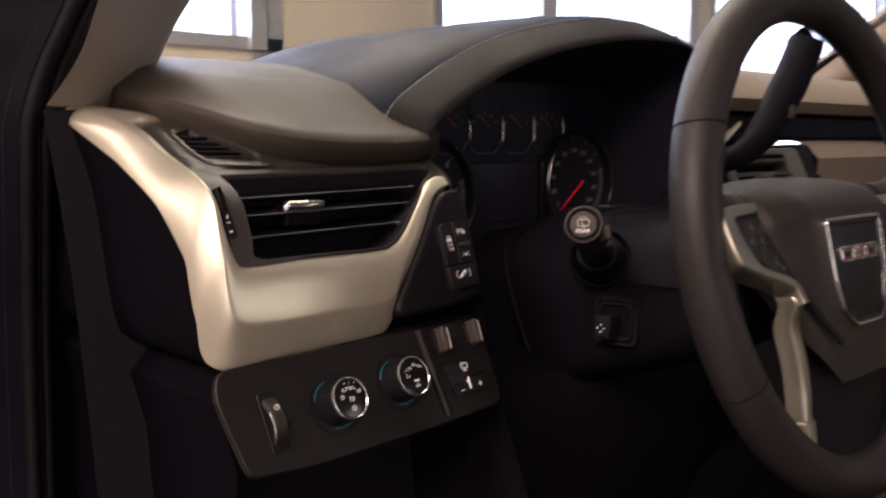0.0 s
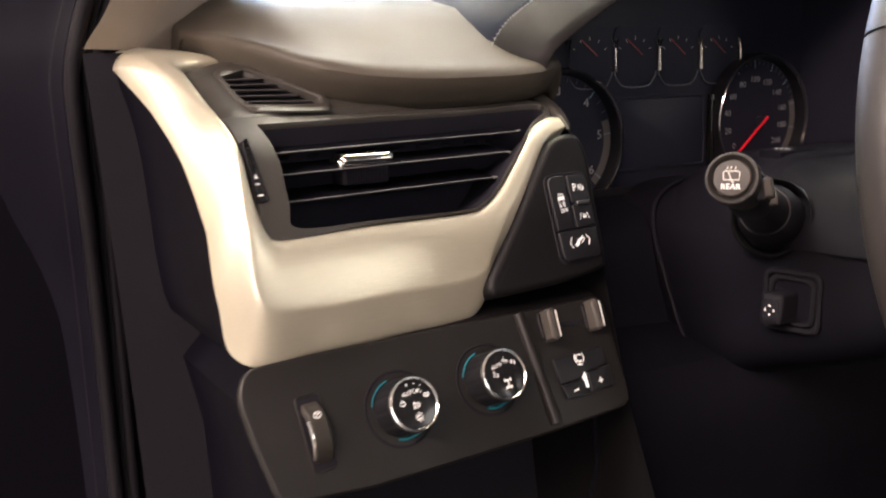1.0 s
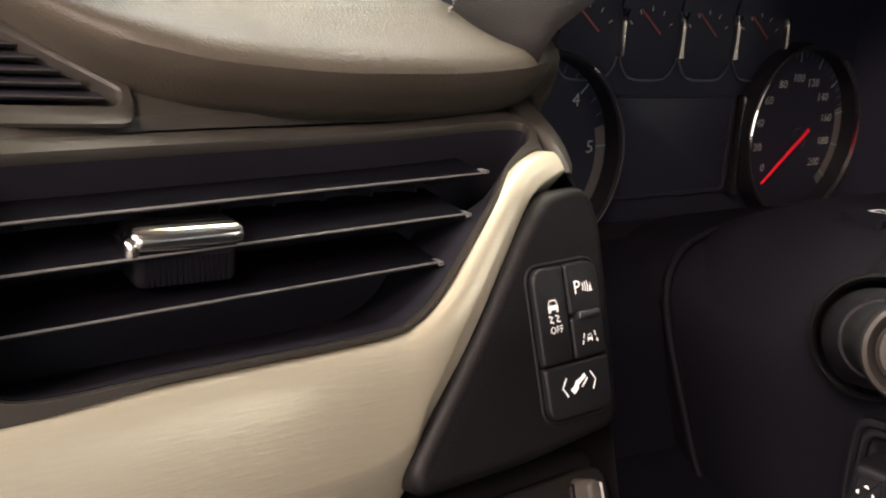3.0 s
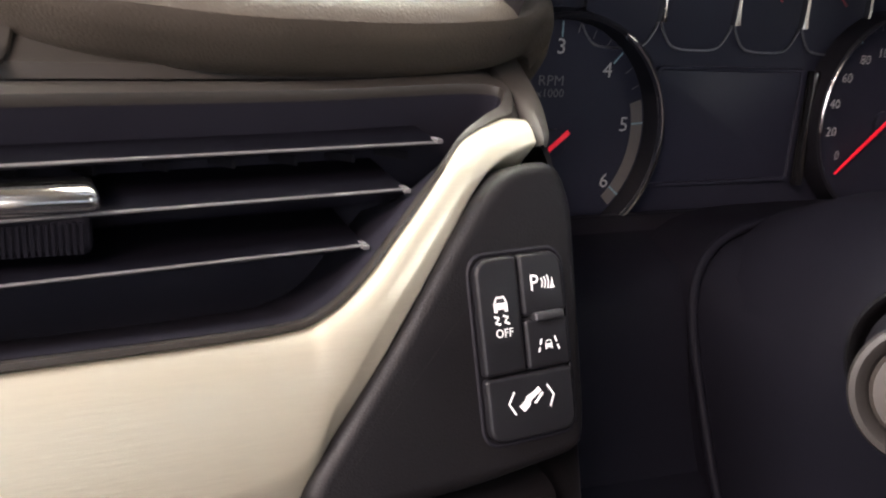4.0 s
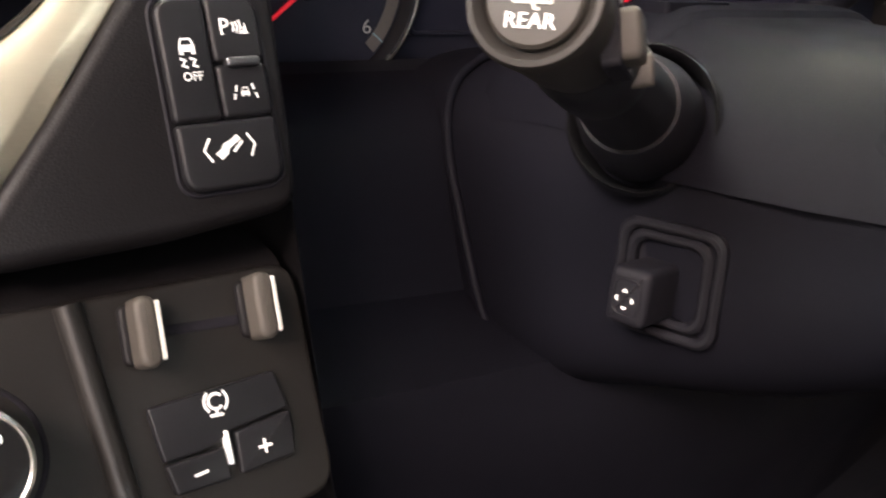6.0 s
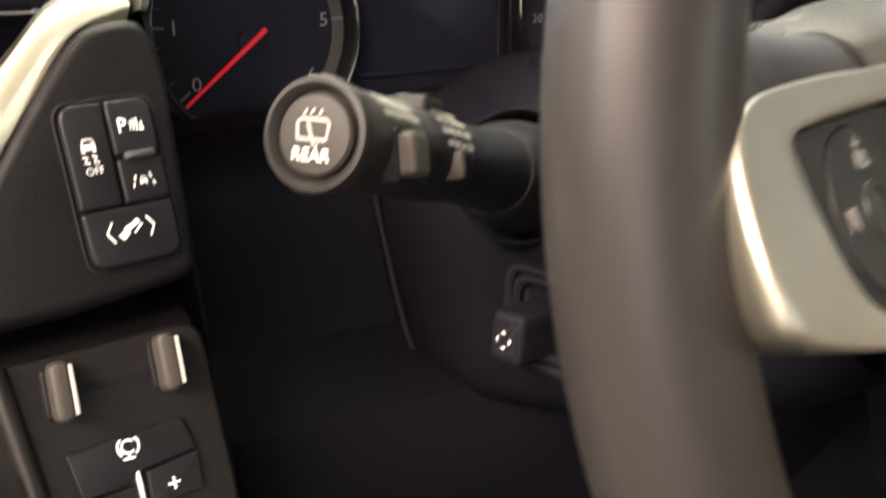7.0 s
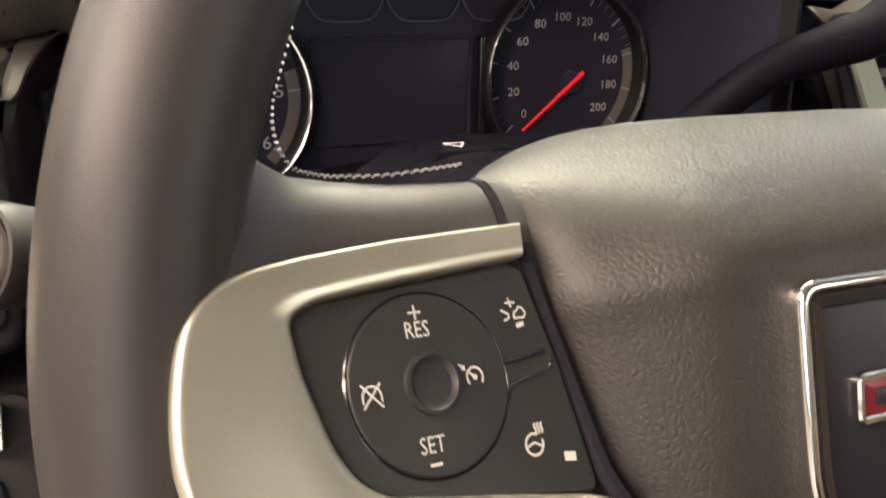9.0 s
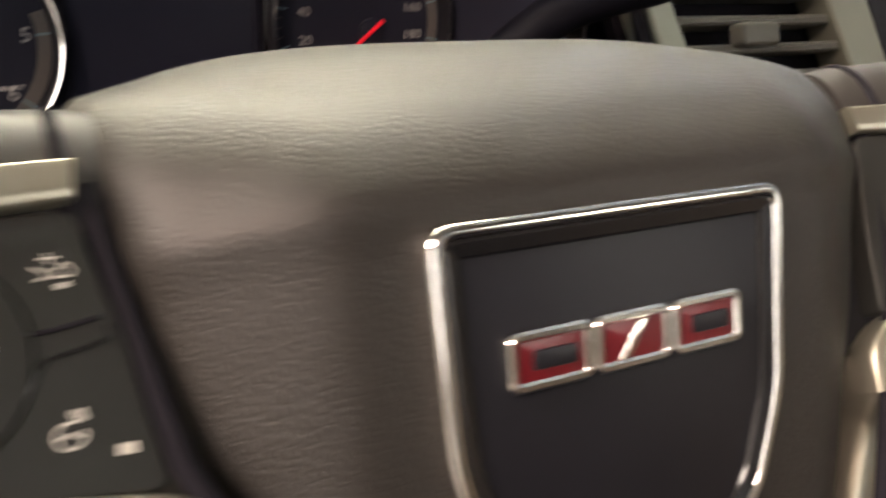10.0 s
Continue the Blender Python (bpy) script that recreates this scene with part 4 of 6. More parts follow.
part("rim_edge", tube([DM @ Vector((-0.0046, 0.0158 * math.sin(t), -0.0090 + 0.0158 * math.cos(t))) for t in np.linspace(-0.80, 0.35, 20)], [0.0007] * 20, n=6), RIMCHROME, wheel)
part("symbol", strokes([[(0.0016 * math.cos(t), 0.0072 + 0.0014 * math.sin(t)) for t in np.linspace(0, 2 * math.pi, 16)], [(-0.0006, 0.0067), (0.0008, 0.0080)]], 0.00045, moved(DM, 0, 0, 0.0066)), MARK, wheel)


def knob(name, label, cx, cz, group):
    """A round switch: recess, lit ring, ribbed body, chrome rim and a gloss face."""
    m = moved(LOW, *low_uv(cx, cz))
    top = thing(name, label, "knob", tuple(m @ Vector((0, 0, 0))), group=group)
    part("recess", lathe([(0.0186, -0.0004), (0.0184, 0.0002), (0.0178, 0.0004), (0.0172, 0.0002), (0.0150, -0.0030)], m, 48), CARPET, top)
    part("lit_ring", sheet([[m @ Vector((r * math.cos(t), r * math.sin(t), h)) for t in np.linspace(radians(-110), radians(-40), 26)] for r, h in ((0.0139, 0.0006), (0.0143, 0.0012), (0.0148, 0.0012), (0.0151, 0.0006))])[0], TEAL, top, "teal lit ring")
    part("lit_ring", sheet([[m @ Vector((r * math.cos(t), r * math.sin(t), h)) for t in np.linspace(radians(105), radians(165), 18)] for r, h in ((0.0141, 0.0006), (0.0144, 0.0010), (0.0147, 0.0010), (0.0149, 0.0006))])[0], TEAL, top, "teal lit ring")
    n = 120
    rows = []
    for r, z, rib in ((0.0135, -0.002, 0), (0.0134, 0.0020, 1), (0.0131, 0.0130, 1), (0.0128, 0.0150, 0), (0.0124, 0.0158, 0)):
        rows.append([m @ Vector(((r - rib * 0.0003 * (k % 10 < 2)) * math.cos(2 * math.pi * k / n), (r - rib * 0.0003 * (k % 10 < 2)) * math.sin(2 * math.pi * k / n), z)) for k in range(n)])
    body = part("body", sheet(rows, ring=True)[0], BUTTON, top, "black ribbed grip")
    part("rim", lathe([(0.0126, 0.0148), (0.0128, 0.0158), (0.0125, 0.0167), (0.0118, 0.0170), (0.0113, 0.0164)], m, 56), RIMCHROME, top, "satin chrome rim")
    part("cap", lathe([(0.0118, 0.0150), (0.0113, 0.0165), (0.0106, 0.01665), (0.004, 0.0168)], m, 48), GLOSS, top, "gloss black face with white symbols")
    return top, m


k1, m1 = knob("lamp_knob", "black headlamp knob with a chrome rim and white lamp symbols", 0.3215, 1.1358, "control knobs")
F = 0.0170
ring = lambda cx, cy, r, a0=0, a1=360, n=14: [(cx + r * math.cos(radians(a0 + (a1 - a0) * k / n)), cy + r * math.sin(radians(a0 + (a1 - a0) * k / n))) for k in range(n + 1)]
lettering("AUTO", 0.0031, moved(m1, -0.0021, 0.0052, F, 6), MARK, k1, squeeze=0.85)
part("symbol", strokes([ring(-0.0063, 0.0012, 0.0011, 120, 420), [(-0.0063, 0.0014), (-0.0063, 0.0028)]], 0.0004, moved(m1, 0, 0, F)), MARK, k1)
part("symbol", strokes([ring(0.0066, 0.0030, 0.0010, -90, 90, 8) + [(0.0066, 0.0020)], [(0.0052, 0.0036), (0.0062, 0.0036)], [(0.0050, 0.0030), (0.0060, 0.0030)], [(0.0052, 0.0024), (0.0062, 0.0024)]], 0.0004, moved(m1, 0, 0, F)), MARK, k1)
part("symbol", strokes([[(0.0016, 0.0052), (0.0028, 0.0050)], [(0.0018, 0.0061), (0.0034, 0.0058)], [(0.0034, 0.0049), (0.0046, 0.0046)]], 0.0005, moved(m1, 0, 0, F)), MARK, k1)
part("symbol", strokes([ring(0.0008, -0.0008, 0.0012, -90, 90, 8) + [(0.0008, -0.0020)], [(-0.0012, 0.0006), (-0.0001, 0.0000)], [(-0.0012, -0.0004), (-0.0001, -0.0010)], [(-0.0012, -0.0014), (-0.0001, -0.0020)], [(-0.0007, 0.0008), (-0.0007, -0.0022)]], 0.0004, moved(m1, 0, 0, F)), MARK, k1)
part("symbol", strokes([ring(0.0004, -0.0062, 0.0010)] + [[(0.0004 + 0.0015 * math.cos(a), -0.0062 + 0.0015 * math.sin(a)), (0.0004 + 0.0021 * math.cos(a), -0.0062 + 0.0021 * math.sin(a))] for a in np.arange(8) * math.pi / 4], 0.0004, moved(m1, 0, 0, F)), MARK, k1)
part("pointer", fill([[(-0.0030, 0.0086), (-0.0020, 0.0088), (-0.0026, 0.0098)], [(0.0010, 0.0088), (0.0016, 0.0088), (0.0013, 0.0096)], [(0.0040, 0.0080), (0.0046, 0.0077), (0.0046, 0.0086)]], moved(m1, 0, 0, F)), MARK, k1)

k2, m2 = knob("drive_knob", "black drive mode knob with chrome rim and teal lit ring", 0.3730, 1.1390, "control knobs")
lettering("AUTO", 0.0027, moved(m2, -0.0040, 0.0046, F, 10), MARK, k2, squeeze=0.8)
lettering("2", 0.0036, moved(m2, -0.0064, 0.0008, F), MARK, k2)
lettering("4", 0.0036, moved(m2, 0.0006, 0.0066, F), MARK, k2)
lettering("4", 0.0034, moved(m2, 0.0047, 0.0052, F), MARK, k2)
part("symbol", fill([[(-0.0051 + dx, 0.0002 + dy), (-0.0046 + dx, 0.0012 + dy), (-0.0041 + dx, 0.0002 + dy)] for dx, dy in ((0, 0), (0.0070, 0.0060), (0.0112, 0.0046))]
     + [[(-0.0051 + dx, 0.0000 + dy), (-0.0041 + dx, 0.0000 + dy), (-0.0046 + dx, -0.0010 + dy)] for dx, dy in ((0, 0), (0.0070, 0.0060), (0.0112, 0.0046))], moved(m2, 0, 0, F)), MARK, k2)
part("symbol", strokes([[(-0.0014, -0.0030), (0.0020, -0.0030)], [(0.0003, -0.0030), (0.0003, -0.0066)], [(-0.0012, -0.0066), (0.0018, -0.0066)], [(-0.0014, -0.0022), (-0.0014, -0.0038)], [(0.0020, -0.0022), (0.0020, -0.0038)], [(-0.0012, -0.0058), (-0.0012, -0.0074)], [(0.0018, -0.0058), (0.0018, -0.0074)]], 0.0006, moved(m2, 0, 0, F)), MARK, k2)

# ---- pedal adjuster tabs and trailer brake control ----
trailer = thing("trailer_brake_control", "black trailer brake control with two metal-edged tabs", "control", tuple(LOW @ Vector((*low_uv(0.432, 1.12), 0))))
for cx, cz in ((0.4160, 1.1570), (0.4462, 1.1575)):
    m = moved(LOW, *low_uv(cx, cz), 0, -3)
    part("mount", plate(round_rect(0.0075, 0.0150, 0.0020, -0.0010, 0.0), m, -0.001, 0.0022, 0.0010), POD_BLACK, trailer)
    t = part("tab", plate(round_rect(0.0054, 0.0172, 0.0026, -0.0004, 0.0), m, 0.0, 0.0092, 0.0016, steps=4), TABGREY, trailer, "warm grey tab with a bright metal edge")
    part("metal_edge", plate(round_rect(0.0013, 0.0142, 0.0005, 0.0026, 0.0), m, 0.0, 0.0086, 0.0004), EDGE, t)
m = moved(LOW, *low_uv(0.4327, 1.1560), 0, -3)
part("slot", plate(round_rect(0.0205, 0.0026, 0.0008), m, -0.001, 0.0003, 0.0001), CARPET, trailer)
part("gain_button", plate(rounded([low_uv(x, z) for x, z in ((0.4150, 1.1425), (0.4165, 1.1300), (0.4290, 1.1305), (0.4345, 1.1330), (0.4505, 1.1345), (0.4485, 1.1438))], 0.0012), LOW2, -0.001, 0.0020, 0.0007), BUTTON, trailer)
part("minus_button", plate(rounded([low_uv(x, z) for x, z in ((0.4166, 1.1295), (0.4180, 1.1225), (0.4320, 1.1225), (0.4316, 1.1300))], 0.0010), LOW2, -0.001, 0.0020, 0.0007), BUTTON, trailer)
part("plus_button", plate(rounded([low_uv(x, z) for x, z in ((0.4350, 1.1325), (0.4345, 1.1228), (0.4500, 1.1235), (0.4508, 1.1340))], 0.0010), LOW2, -0.001, 0.0020, 0.0007), BUTTON, trailer)
part("slider", plate(round_rect(0.0009, 0.0084, 0.0003, *low_uv(0.4325, 1.1295)), LOW2, 0.0, 0.0030, 0.0004), MARK, trailer, "white slider")
m = moved(LOW2, *low_uv(0.4315, 1.1398), 0.0022, -4)
part("symbol", strokes([ring(0, 0.0006, 0.0019, 40, 320, 14), ring(0, 0.0006, 0.0030, -50, 50, 8), ring(0, 0.0006, 0.0030, 130, 230, 8), [(-0.0018, -0.0028), (0.0016, -0.0028)], [(0, -0.0014), (0, -0.0028)]], 0.0007, m), MARK, trailer)
m = moved(LOW2, 0, 0, 0.0022)
a, b = low_uv(0.4245, 1.1258), low_uv(0.4418, 1.1275)
part("symbol", strokes([[(a[0] - 0.0018, a[1] - 0.0002), (a[0] + 0.0018, a[1] + 0.0002)]], 0.0007, m), MARK, trailer)
part("symbol", strokes([[(b[0] - 0.0018, b[1]), (b[0] + 0.0018, b[1])], [(b[0], b[1] - 0.0018), (b[0], b[1] + 0.0018)]], 0.0007, m), MARK, trailer)

# ---- instrument cluster ----
cluster = thing("instrument_cluster", "dark instrument cluster with two large dials and four small gauges", "instrument cluster", (0.652, 0.60, 1.20))
CL = basis((0.652, 0.604, 1.25), (1, 0, 0), (0, 0, 1))
part("backing", plate(rounded([(-0.160, -0.052), (0.168, -0.052), (0.168, 0.100), (-0.155, 0.100)], 0.02), CL, -0.006, 0.0, 0.001), DIAL, cluster)
part("lower_ledge", sheet([[(x, 0.602, 1.200), (x, 0.596, 1.2035), (x, 0.588, 1.2040), (x, 0.575, 1.201)] for x in np.linspace(0.47, 0.84, 12)])[0], BLACK, cluster)


def dial(name, cx, cz, r, first, last, words, at, band_from, size, tip, tail):
    """A round gauge: face, deep ring with a chrome lip, scale, figures and a red needle from tail to tip."""
    m = moved(CL, cx - 0.652, cz - 1.25, 0.001)
    d = part(name, lathe([(r, 0), (r, 0.0005), (r * 0.4, 0.0006)], m, 64), DIAL, cluster)
    for a0, a1 in ((-60, 60), (116, 188)):
        angs = np.radians(np.linspace(a0, a1, 44))
        part("chrome_ring", sheet([[m @ Vector(((r + q) * math.cos(t), (r + q) * math.sin(t), h)) for t in angs] for q, h in ((0.0010, 0.0100), (0.0010, 0.0118), (0.0004, 0.0124), (-0.0004, 0.0121), (-0.0008, 0.0100))])[0], CHROME, d)
    part("dark_ring", sheet([[m @ Vector(((r + q) * math.cos(t), (r + q) * math.sin(t), h)) for t in np.linspace(0, 2 * math.pi, 72, endpoint=False)] for q, h in ((0.0034, 0.0), (0.0020, 0.0112), (0.0008, 0.0117), (-0.0006, 0.0112), (-0.0016, 0.0004))], ring=True)[0], EMBLEM, d)
    angs = np.radians(np.linspace(band_from, last - 8, 20))
    part("scale_band", sheet([[m @ Vector((q * math.cos(t), q * math.sin(t), 0.0009)) for t in angs] for q in (r * 0.82, r * 0.945)])[0], BAND, d)
    n = len(words)
    for long in (True, False):
        ticks = []
        for k in range((n - 1) * 4 + 1):
            if (k % 4 == 0) == long:
                t = radians(first + (last - first) * k / ((n - 1) * 4))
                q = 0.82 if long else 0.87
                ticks.append([(r * q * math.cos(t), r * q * math.sin(t)), (r * 0.95 * math.cos(t), r * 0.95 * math.sin(t))])
        tagged(part("scale", strokes(ticks, 0.0008 if long else 0.0005, m, 0.0012), SCALE if long else FAINT_MARK, d, "pale blue main scale marks" if long else "fine grey scale marks"), kind="stuff")
    for k, word in enumerate(words):
        t = radians(first + (last - first) * k / (n - 1))
        lettering(word, size, moved(m, at * r * math.cos(t), at * r * math.sin(t), 0.0010), DIM_MARK, d, "figure", squeeze=1.12)
    a, b = np.array((tail[0] - cx, tail[1] - cz)), np.array((tip[0] - cx, tip[1] - cz))
    e = (b - a) / np.linalg.norm(b - a)
    side = np.array((-e[1], e[0]))
    loop = [a + side * 0.0011, b + side * 0.0005, b - side * 0.0005, a - side * 0.0011]
    part("needle", plate([tuple(p) for p in loop], moved(m, 0, 0, 0.0030), 0, 0.0010, 0.0002), NEEDLE, d, "red needle")
    hub = a + e * 0.009
    part("hub", lathe([(0.0066, 0.0006), (0.0066, 0.0026), (0.0056, 0.0032), (0.0010, 0.0033)], moved(m, float(hub[0]), float(hub[1])), 28), DIAL, d)
    return d, m


tach, tm = dial("tachometer", 0.5432, 1.2405, 0.0505, 219, -38, ("0", "1", "2", "3", "4", "5", "6"), 0.735, 18, 0.0094, (0.5078, 1.2078), (0.5492, 1.2410))
lettering("RPM", 0.0062, moved(tm, -0.0040, 0.0226, 0.0010), FAINT_MARK, tach, squeeze=1.15)
lettering("x1000", 0.0052, moved(tm, -0.0040, 0.0172, 0.0010), FAINT_MARK, tach, squeeze=1.1)
dial("speedometer", 0.7448, 1.2475, 0.0508, 222, -38, tuple(str(20 * k) for k in range(11)), 0.635, 18, 0.0068, (0.7192, 1.2168), (0.7578, 1.2486))
for k in range(4):
    x0, x1 = 0.5515 + 0.0433 * k, 0.5940 + 0.0433 * k
    loop = [(x0, 1.3160), (x0 + 0.0035, 1.3240), (x1 - 0.0035, 1.3240), (x1, 1.3160), (x1 - 0.0004, 1.2900), (x1 - 0.0090, 1.2780), (x0 + 0.0090, 1.2780), (x0 + 0.0004, 1.2900)]
    loop = rounded([(x - 0.652, z - 1.25) for x, z in loop], 0.006)
    g = part("small_gauge", plate(loop, CL, 0.0, 0.0012, 0.0002), DIAL, cluster)
    low_edge = smooth([(x0 + 0.0002, 1.2925), (x0 + 0.0016, 1.2868), (x0 + 0.0066, 1.2802), (x0 + 0.0125, 1.2783), ((x0 + x1) / 2, 1.2780), (x1 - 0.0125, 1.2783), (x1 - 0.0066, 1.2802), (x1 - 0.0016, 1.2868), (x1 - 0.0002, 1.2925)], 34)
    part("surround", tube([CL @ Vector((p[0] - 0.652, p[1] - 1.25, 0.0016)) for p in low_edge], [0.00055] * 34, n=6, up=(0, 1, 0)), SATIN, g, "thin satin metal outline")
    for s in (0, 1):
        xx = (x0, x1)[s]
        part("chrome_edge", sheet([[CL @ Vector((xx - 0.652 + dx + (sway if s == 0 else -sway), z - 1.25, h)) for z, sway in ((1.2900, 0.0006), (1.2945, 0.0001), (1.3000, -0.0002), (1.3060, -0.0001), (1.3110, 0.0008), (1.3140, 0.0020))] for dx, h in ((-0.0008, 0.001), (-0.0007, 0.0044), (0.0, 0.0052), (0.0007, 0.0044), (0.0008, 0.001))])[0], CHROME, g)
    part("needle", strokes([[(x0 + 0.012 - 0.652, 1.314 - 1.25), (x0 + 0.027 - 0.652, 1.302 - 1.25)]], 0.0009, CL, 0.0030), DARK_RED, g)
    small_scale = part("scale", strokes([[(x0 + 0.021 - 0.652 + q * math.cos(t), 1.297 - 1.25 + q * math.sin(t)) for q in (0.0165, 0.0190)] for t in np.radians((35, 62, 90, 118, 145))], 0.0006, CL, 0.0016), DIM_MARK, g)
    tagged(small_scale, kind="stuff")
part("display", plate(round_rect(0.0880, 0.0530, 0.002, 0.6422 - 0.652, 1.2422 - 1.25), CL, 0.0, 0.0015, 0.0004), SCREEN, cluster, "unlit dark display")
part("display_frame", frame_ring(round_rect(0.0925, 0.0570, 0.003, 0.6422 - 0.652, 1.2422 - 1.25), round_rect(0.0880, 0.0530, 0.002, 0.6422 - 0.652, 1.2422 - 1.25), CL, 0.0, 0.0022, 0.0005), DIAL, cluster)
part("divider", box(0.6905, 0.6945, 0.597, 0.603, 1.212, 1.270, bevel=0.001), GLOSS, cluster)

# ---- steering column ----
column = thing("steering_column", "black plastic steering column cover", "steering column", (0.651, 0.45, 1.10))


def oval(cx, cz, hx, hz, y, lean=0.0, n=56, e=0.55):
    out = []
    for k in range(n):
        t = 2 * math.pi * k / n
        c, s = math.cos(t), math.sin(t)
        z = math.copysign(abs(s) ** e, s) * hz
        out.append((cx + math.copysign(abs(c) ** e, c) * hx, y + lean * z, cz + z))
    return out


bm, vs = sheet([oval(0.651, cz, hx, hz, y, 0.45, n=72, e=0.5) for cz, hx, hz, y in ((1.148, 0.0880, 0.0630, 0.545), (1.148, 0.0900, 0.0650, 0.512), (1.148, 0.0905, 0.0650, 0.503), (1.151, 0.0895, 0.0615, 0.488), (1.155, 0.0890, 0.0575, 0.465),
                                                             (1.159, 0.0882, 0.0535, 0.440), (1.163, 0.0868, 0.0500, 0.415), (1.167, 0.0838, 0.0460, 0.392), (1.171, 0.0775, 0.0420, 0.374), (1.178, 0.0690, 0.0380, 0.352), (1.192, 0.0580, 0.0340, 0.325))], ring=True)
bm.faces.new(vs[-1])
part("cover", bm, ENDBLACK, column)
bead = [Vector(p) for p in oval(0.651, 1.148, 0.0922, 0.0668, 0.5035, 0.45, n=72, e=0.5)]
part("edge_bead", tube(bead + bead[:2], [0.0021] * 74, n=10), ENDBLACK, column)
hump = []
for y, top, hw in ((0.530, 1.2200, 0.060), (0.500, 1.2335, 0.060), (0.470, 1.2356, 0.060), (0.4535, 1.2352, 0.060), (0.4475, 1.2337, 0.060), (0.4455, 1.2310, 0.060), (0.440, 1.2295, 0.061), (0.410, 1.2275, 0.061), (0.370, 1.2270, 0.056), (0.335, 1.2260, 0.046)):
    hump.append([(0.662 + hw * c, y, top - d) for c, d in ((-1.60, 0.042), (-1.50, 0.029), (-1.36, 0.0195), (-1.18, 0.0105), (-1.02, 0.0045), (-0.86, 0.0010), (-0.7, 0), (0, 0), (0.7, 0), (0.86, 0.0010), (1.02, 0.0045), (1.18, 0.0105), (1.36, 0.0195), (1.50, 0.029), (1.6, 0.042))])
part("upper_cover", sheet(hump)[0], ENDBLACK, column, "raised black upper column cover")
HZ = basis((0.6168, 0.4605, 1.2358), (1, 0, 0), (0, 1, 0.035))
hazard = part("hazard_switch", plate(round_rect(0.034, 0.0180, 0.002, 0.004, 0.001), HZ, -0.004, 0.0003, 0.0002), ENDBLACK, column, "black hazard switch with a white triangle")
part("symbol", strokes([[(-0.0042, 0.0032), (0.0042, 0.0032), (0.0, -0.0042), (-0.0042, 0.0032)]], 0.0011, moved(HZ, 0, 0, 0.0008)), MARK, hazard)
JM = basis((0.5635, 0.4110, 1.1517), (0.20, -0.97, 0), (0.0, 0.30, 1))
tilt = thing("column_tilt_switch", "small black four-way switch for the steering column", "switch", (0.556, 0.41, 1.14))
for k, (wd, ht, ou, low, top) in enumerate(((0.0360, 0.0360, 0.0050, -0.008, 0.0038), (0.0290, 0.0292, 0.0042, -0.008, 0.0026))):
    outer, hole = round_rect(wd, ht, 0.006, ou, 0.004), round_rect(wd - 0.0064, ht - 0.0064, 0.0045, ou, 0.004)
    part("surround", frame_ring(outer, hole, JM, low, top, 0.0012), BLACK, tilt, "stepped black plastic surround")
part("well", plate(round_rect(0.0262, 0.0240, 0.004, 0.005, 0.004), JM, -0.012, -0.0010, 0.0002), CARPET, tilt)
stick = part("stick", plate(rounded([(-0.0066, -0.0085), (0.0070, -0.0085), (0.0080, 0.0095), (-0.0058, 0.0095)], 0.003), JM, -0.002, 0.0170, 0.0026, steps=4), BLACK, tilt, "black plastic joystick")
part("finger_dish", frame_ring(round_rect(0.0098, 0.0120, 0.003, 0.0008, 0.0006), round_rect(0.0080, 0.0102, 0.0024, 0.0008, 0.0006), JM, 0.0165, 0.0174, 0.0003), BLACK, stick)
sm = moved(JM, 0.0004, 0.0, 0.0172)
part("symbol", fill([[(dx * 0.0022 + ex * 0.0010, dy * 0.0022 + ey * 0.0010) for ex, ey in ((dy, dx), (-dy, -dx), (-dy * 0.3 + dx, -dx * 0.3 + dy), (dy * 0.3 + dx, dx * 0.3 + dy))] for dx, dy in ((1, 0), (-1, 0), (0, 1), (0, -1))], sm), MARK, stick)

# ---- wiper and lamp stalk ----
cap_at, root = Vector((0.4586, 0.3534, 1.2393)), Vector((0.5818, 0.4345, 1.1961))
axis = (cap_at - root).normalized()
ST = along(cap_at, axis)
stalk = thing("control_stalk", "black wiper and lamp stalk with a round rear wiper button", "stalk", tuple(root))
part("end_cap", lathe([(0.0098, -0.034), (0.0108, -0.026), (0.0114, -0.010), (0.0120, -0.0040), (0.0122, -0.0012), (0.0117, 0.0004), (0.0107, 0.0006), (0.0094, -0.0008), (0.0088, -0.0024)], ST, 48), CAPRING, stalk)
face = part("wiper_button", lathe([(0.0086, -0.004), (0.0086, -0.0006), (0.0080, 0.0001), (0.0040, 0.0005)], ST, 40), CAPGREY, stalk, "grey-brown button with a white rear wiper symbol")
fm = moved(ST, 0, 0, 0.0006) @ Matrix.Diagonal((0.92, 0.92, 1, 1))
lettering("REAR", 0.0041, moved(fm, 0.0, -0.0047), MARK, face)
part("symbol", strokes([[(-0.0036, -0.0012), (-0.0040, 0.0024), (-0.0031, 0.0032), (0.0031, 0.0032), (0.0040, 0.0024), (0.0036, -0.0012), (-0.0036, -0.0012)], [(-0.0014, 0.0024), (0.0006, -0.0024), (0.0016, -0.0024)],
                        [(-0.0024, 0.0042), (-0.0019, 0.0052)], [(-0.0006, 0.0044), (0.0000, 0.0055)], [(0.0014, 0.0043), (0.0020, 0.0053)]], 0.00065, fm), SOFT_MARK, face)
part("collar", lathe([(0.0088, -0.062), (0.0112, -0.060), (0.0116, -0.056), (0.0114, -0.040), (0.0106, -0.0365), (0.0096, -0.034)], ST, 44), BUTTON, stalk)
part("arm", lathe([(0.0140, -0.152), (0.0136, -0.120), (0.0124, -0.095), (0.0108, -0.074), (0.0098, -0.060)], ST, 36), BUTTON, stalk)
u = ST.to_3x3()
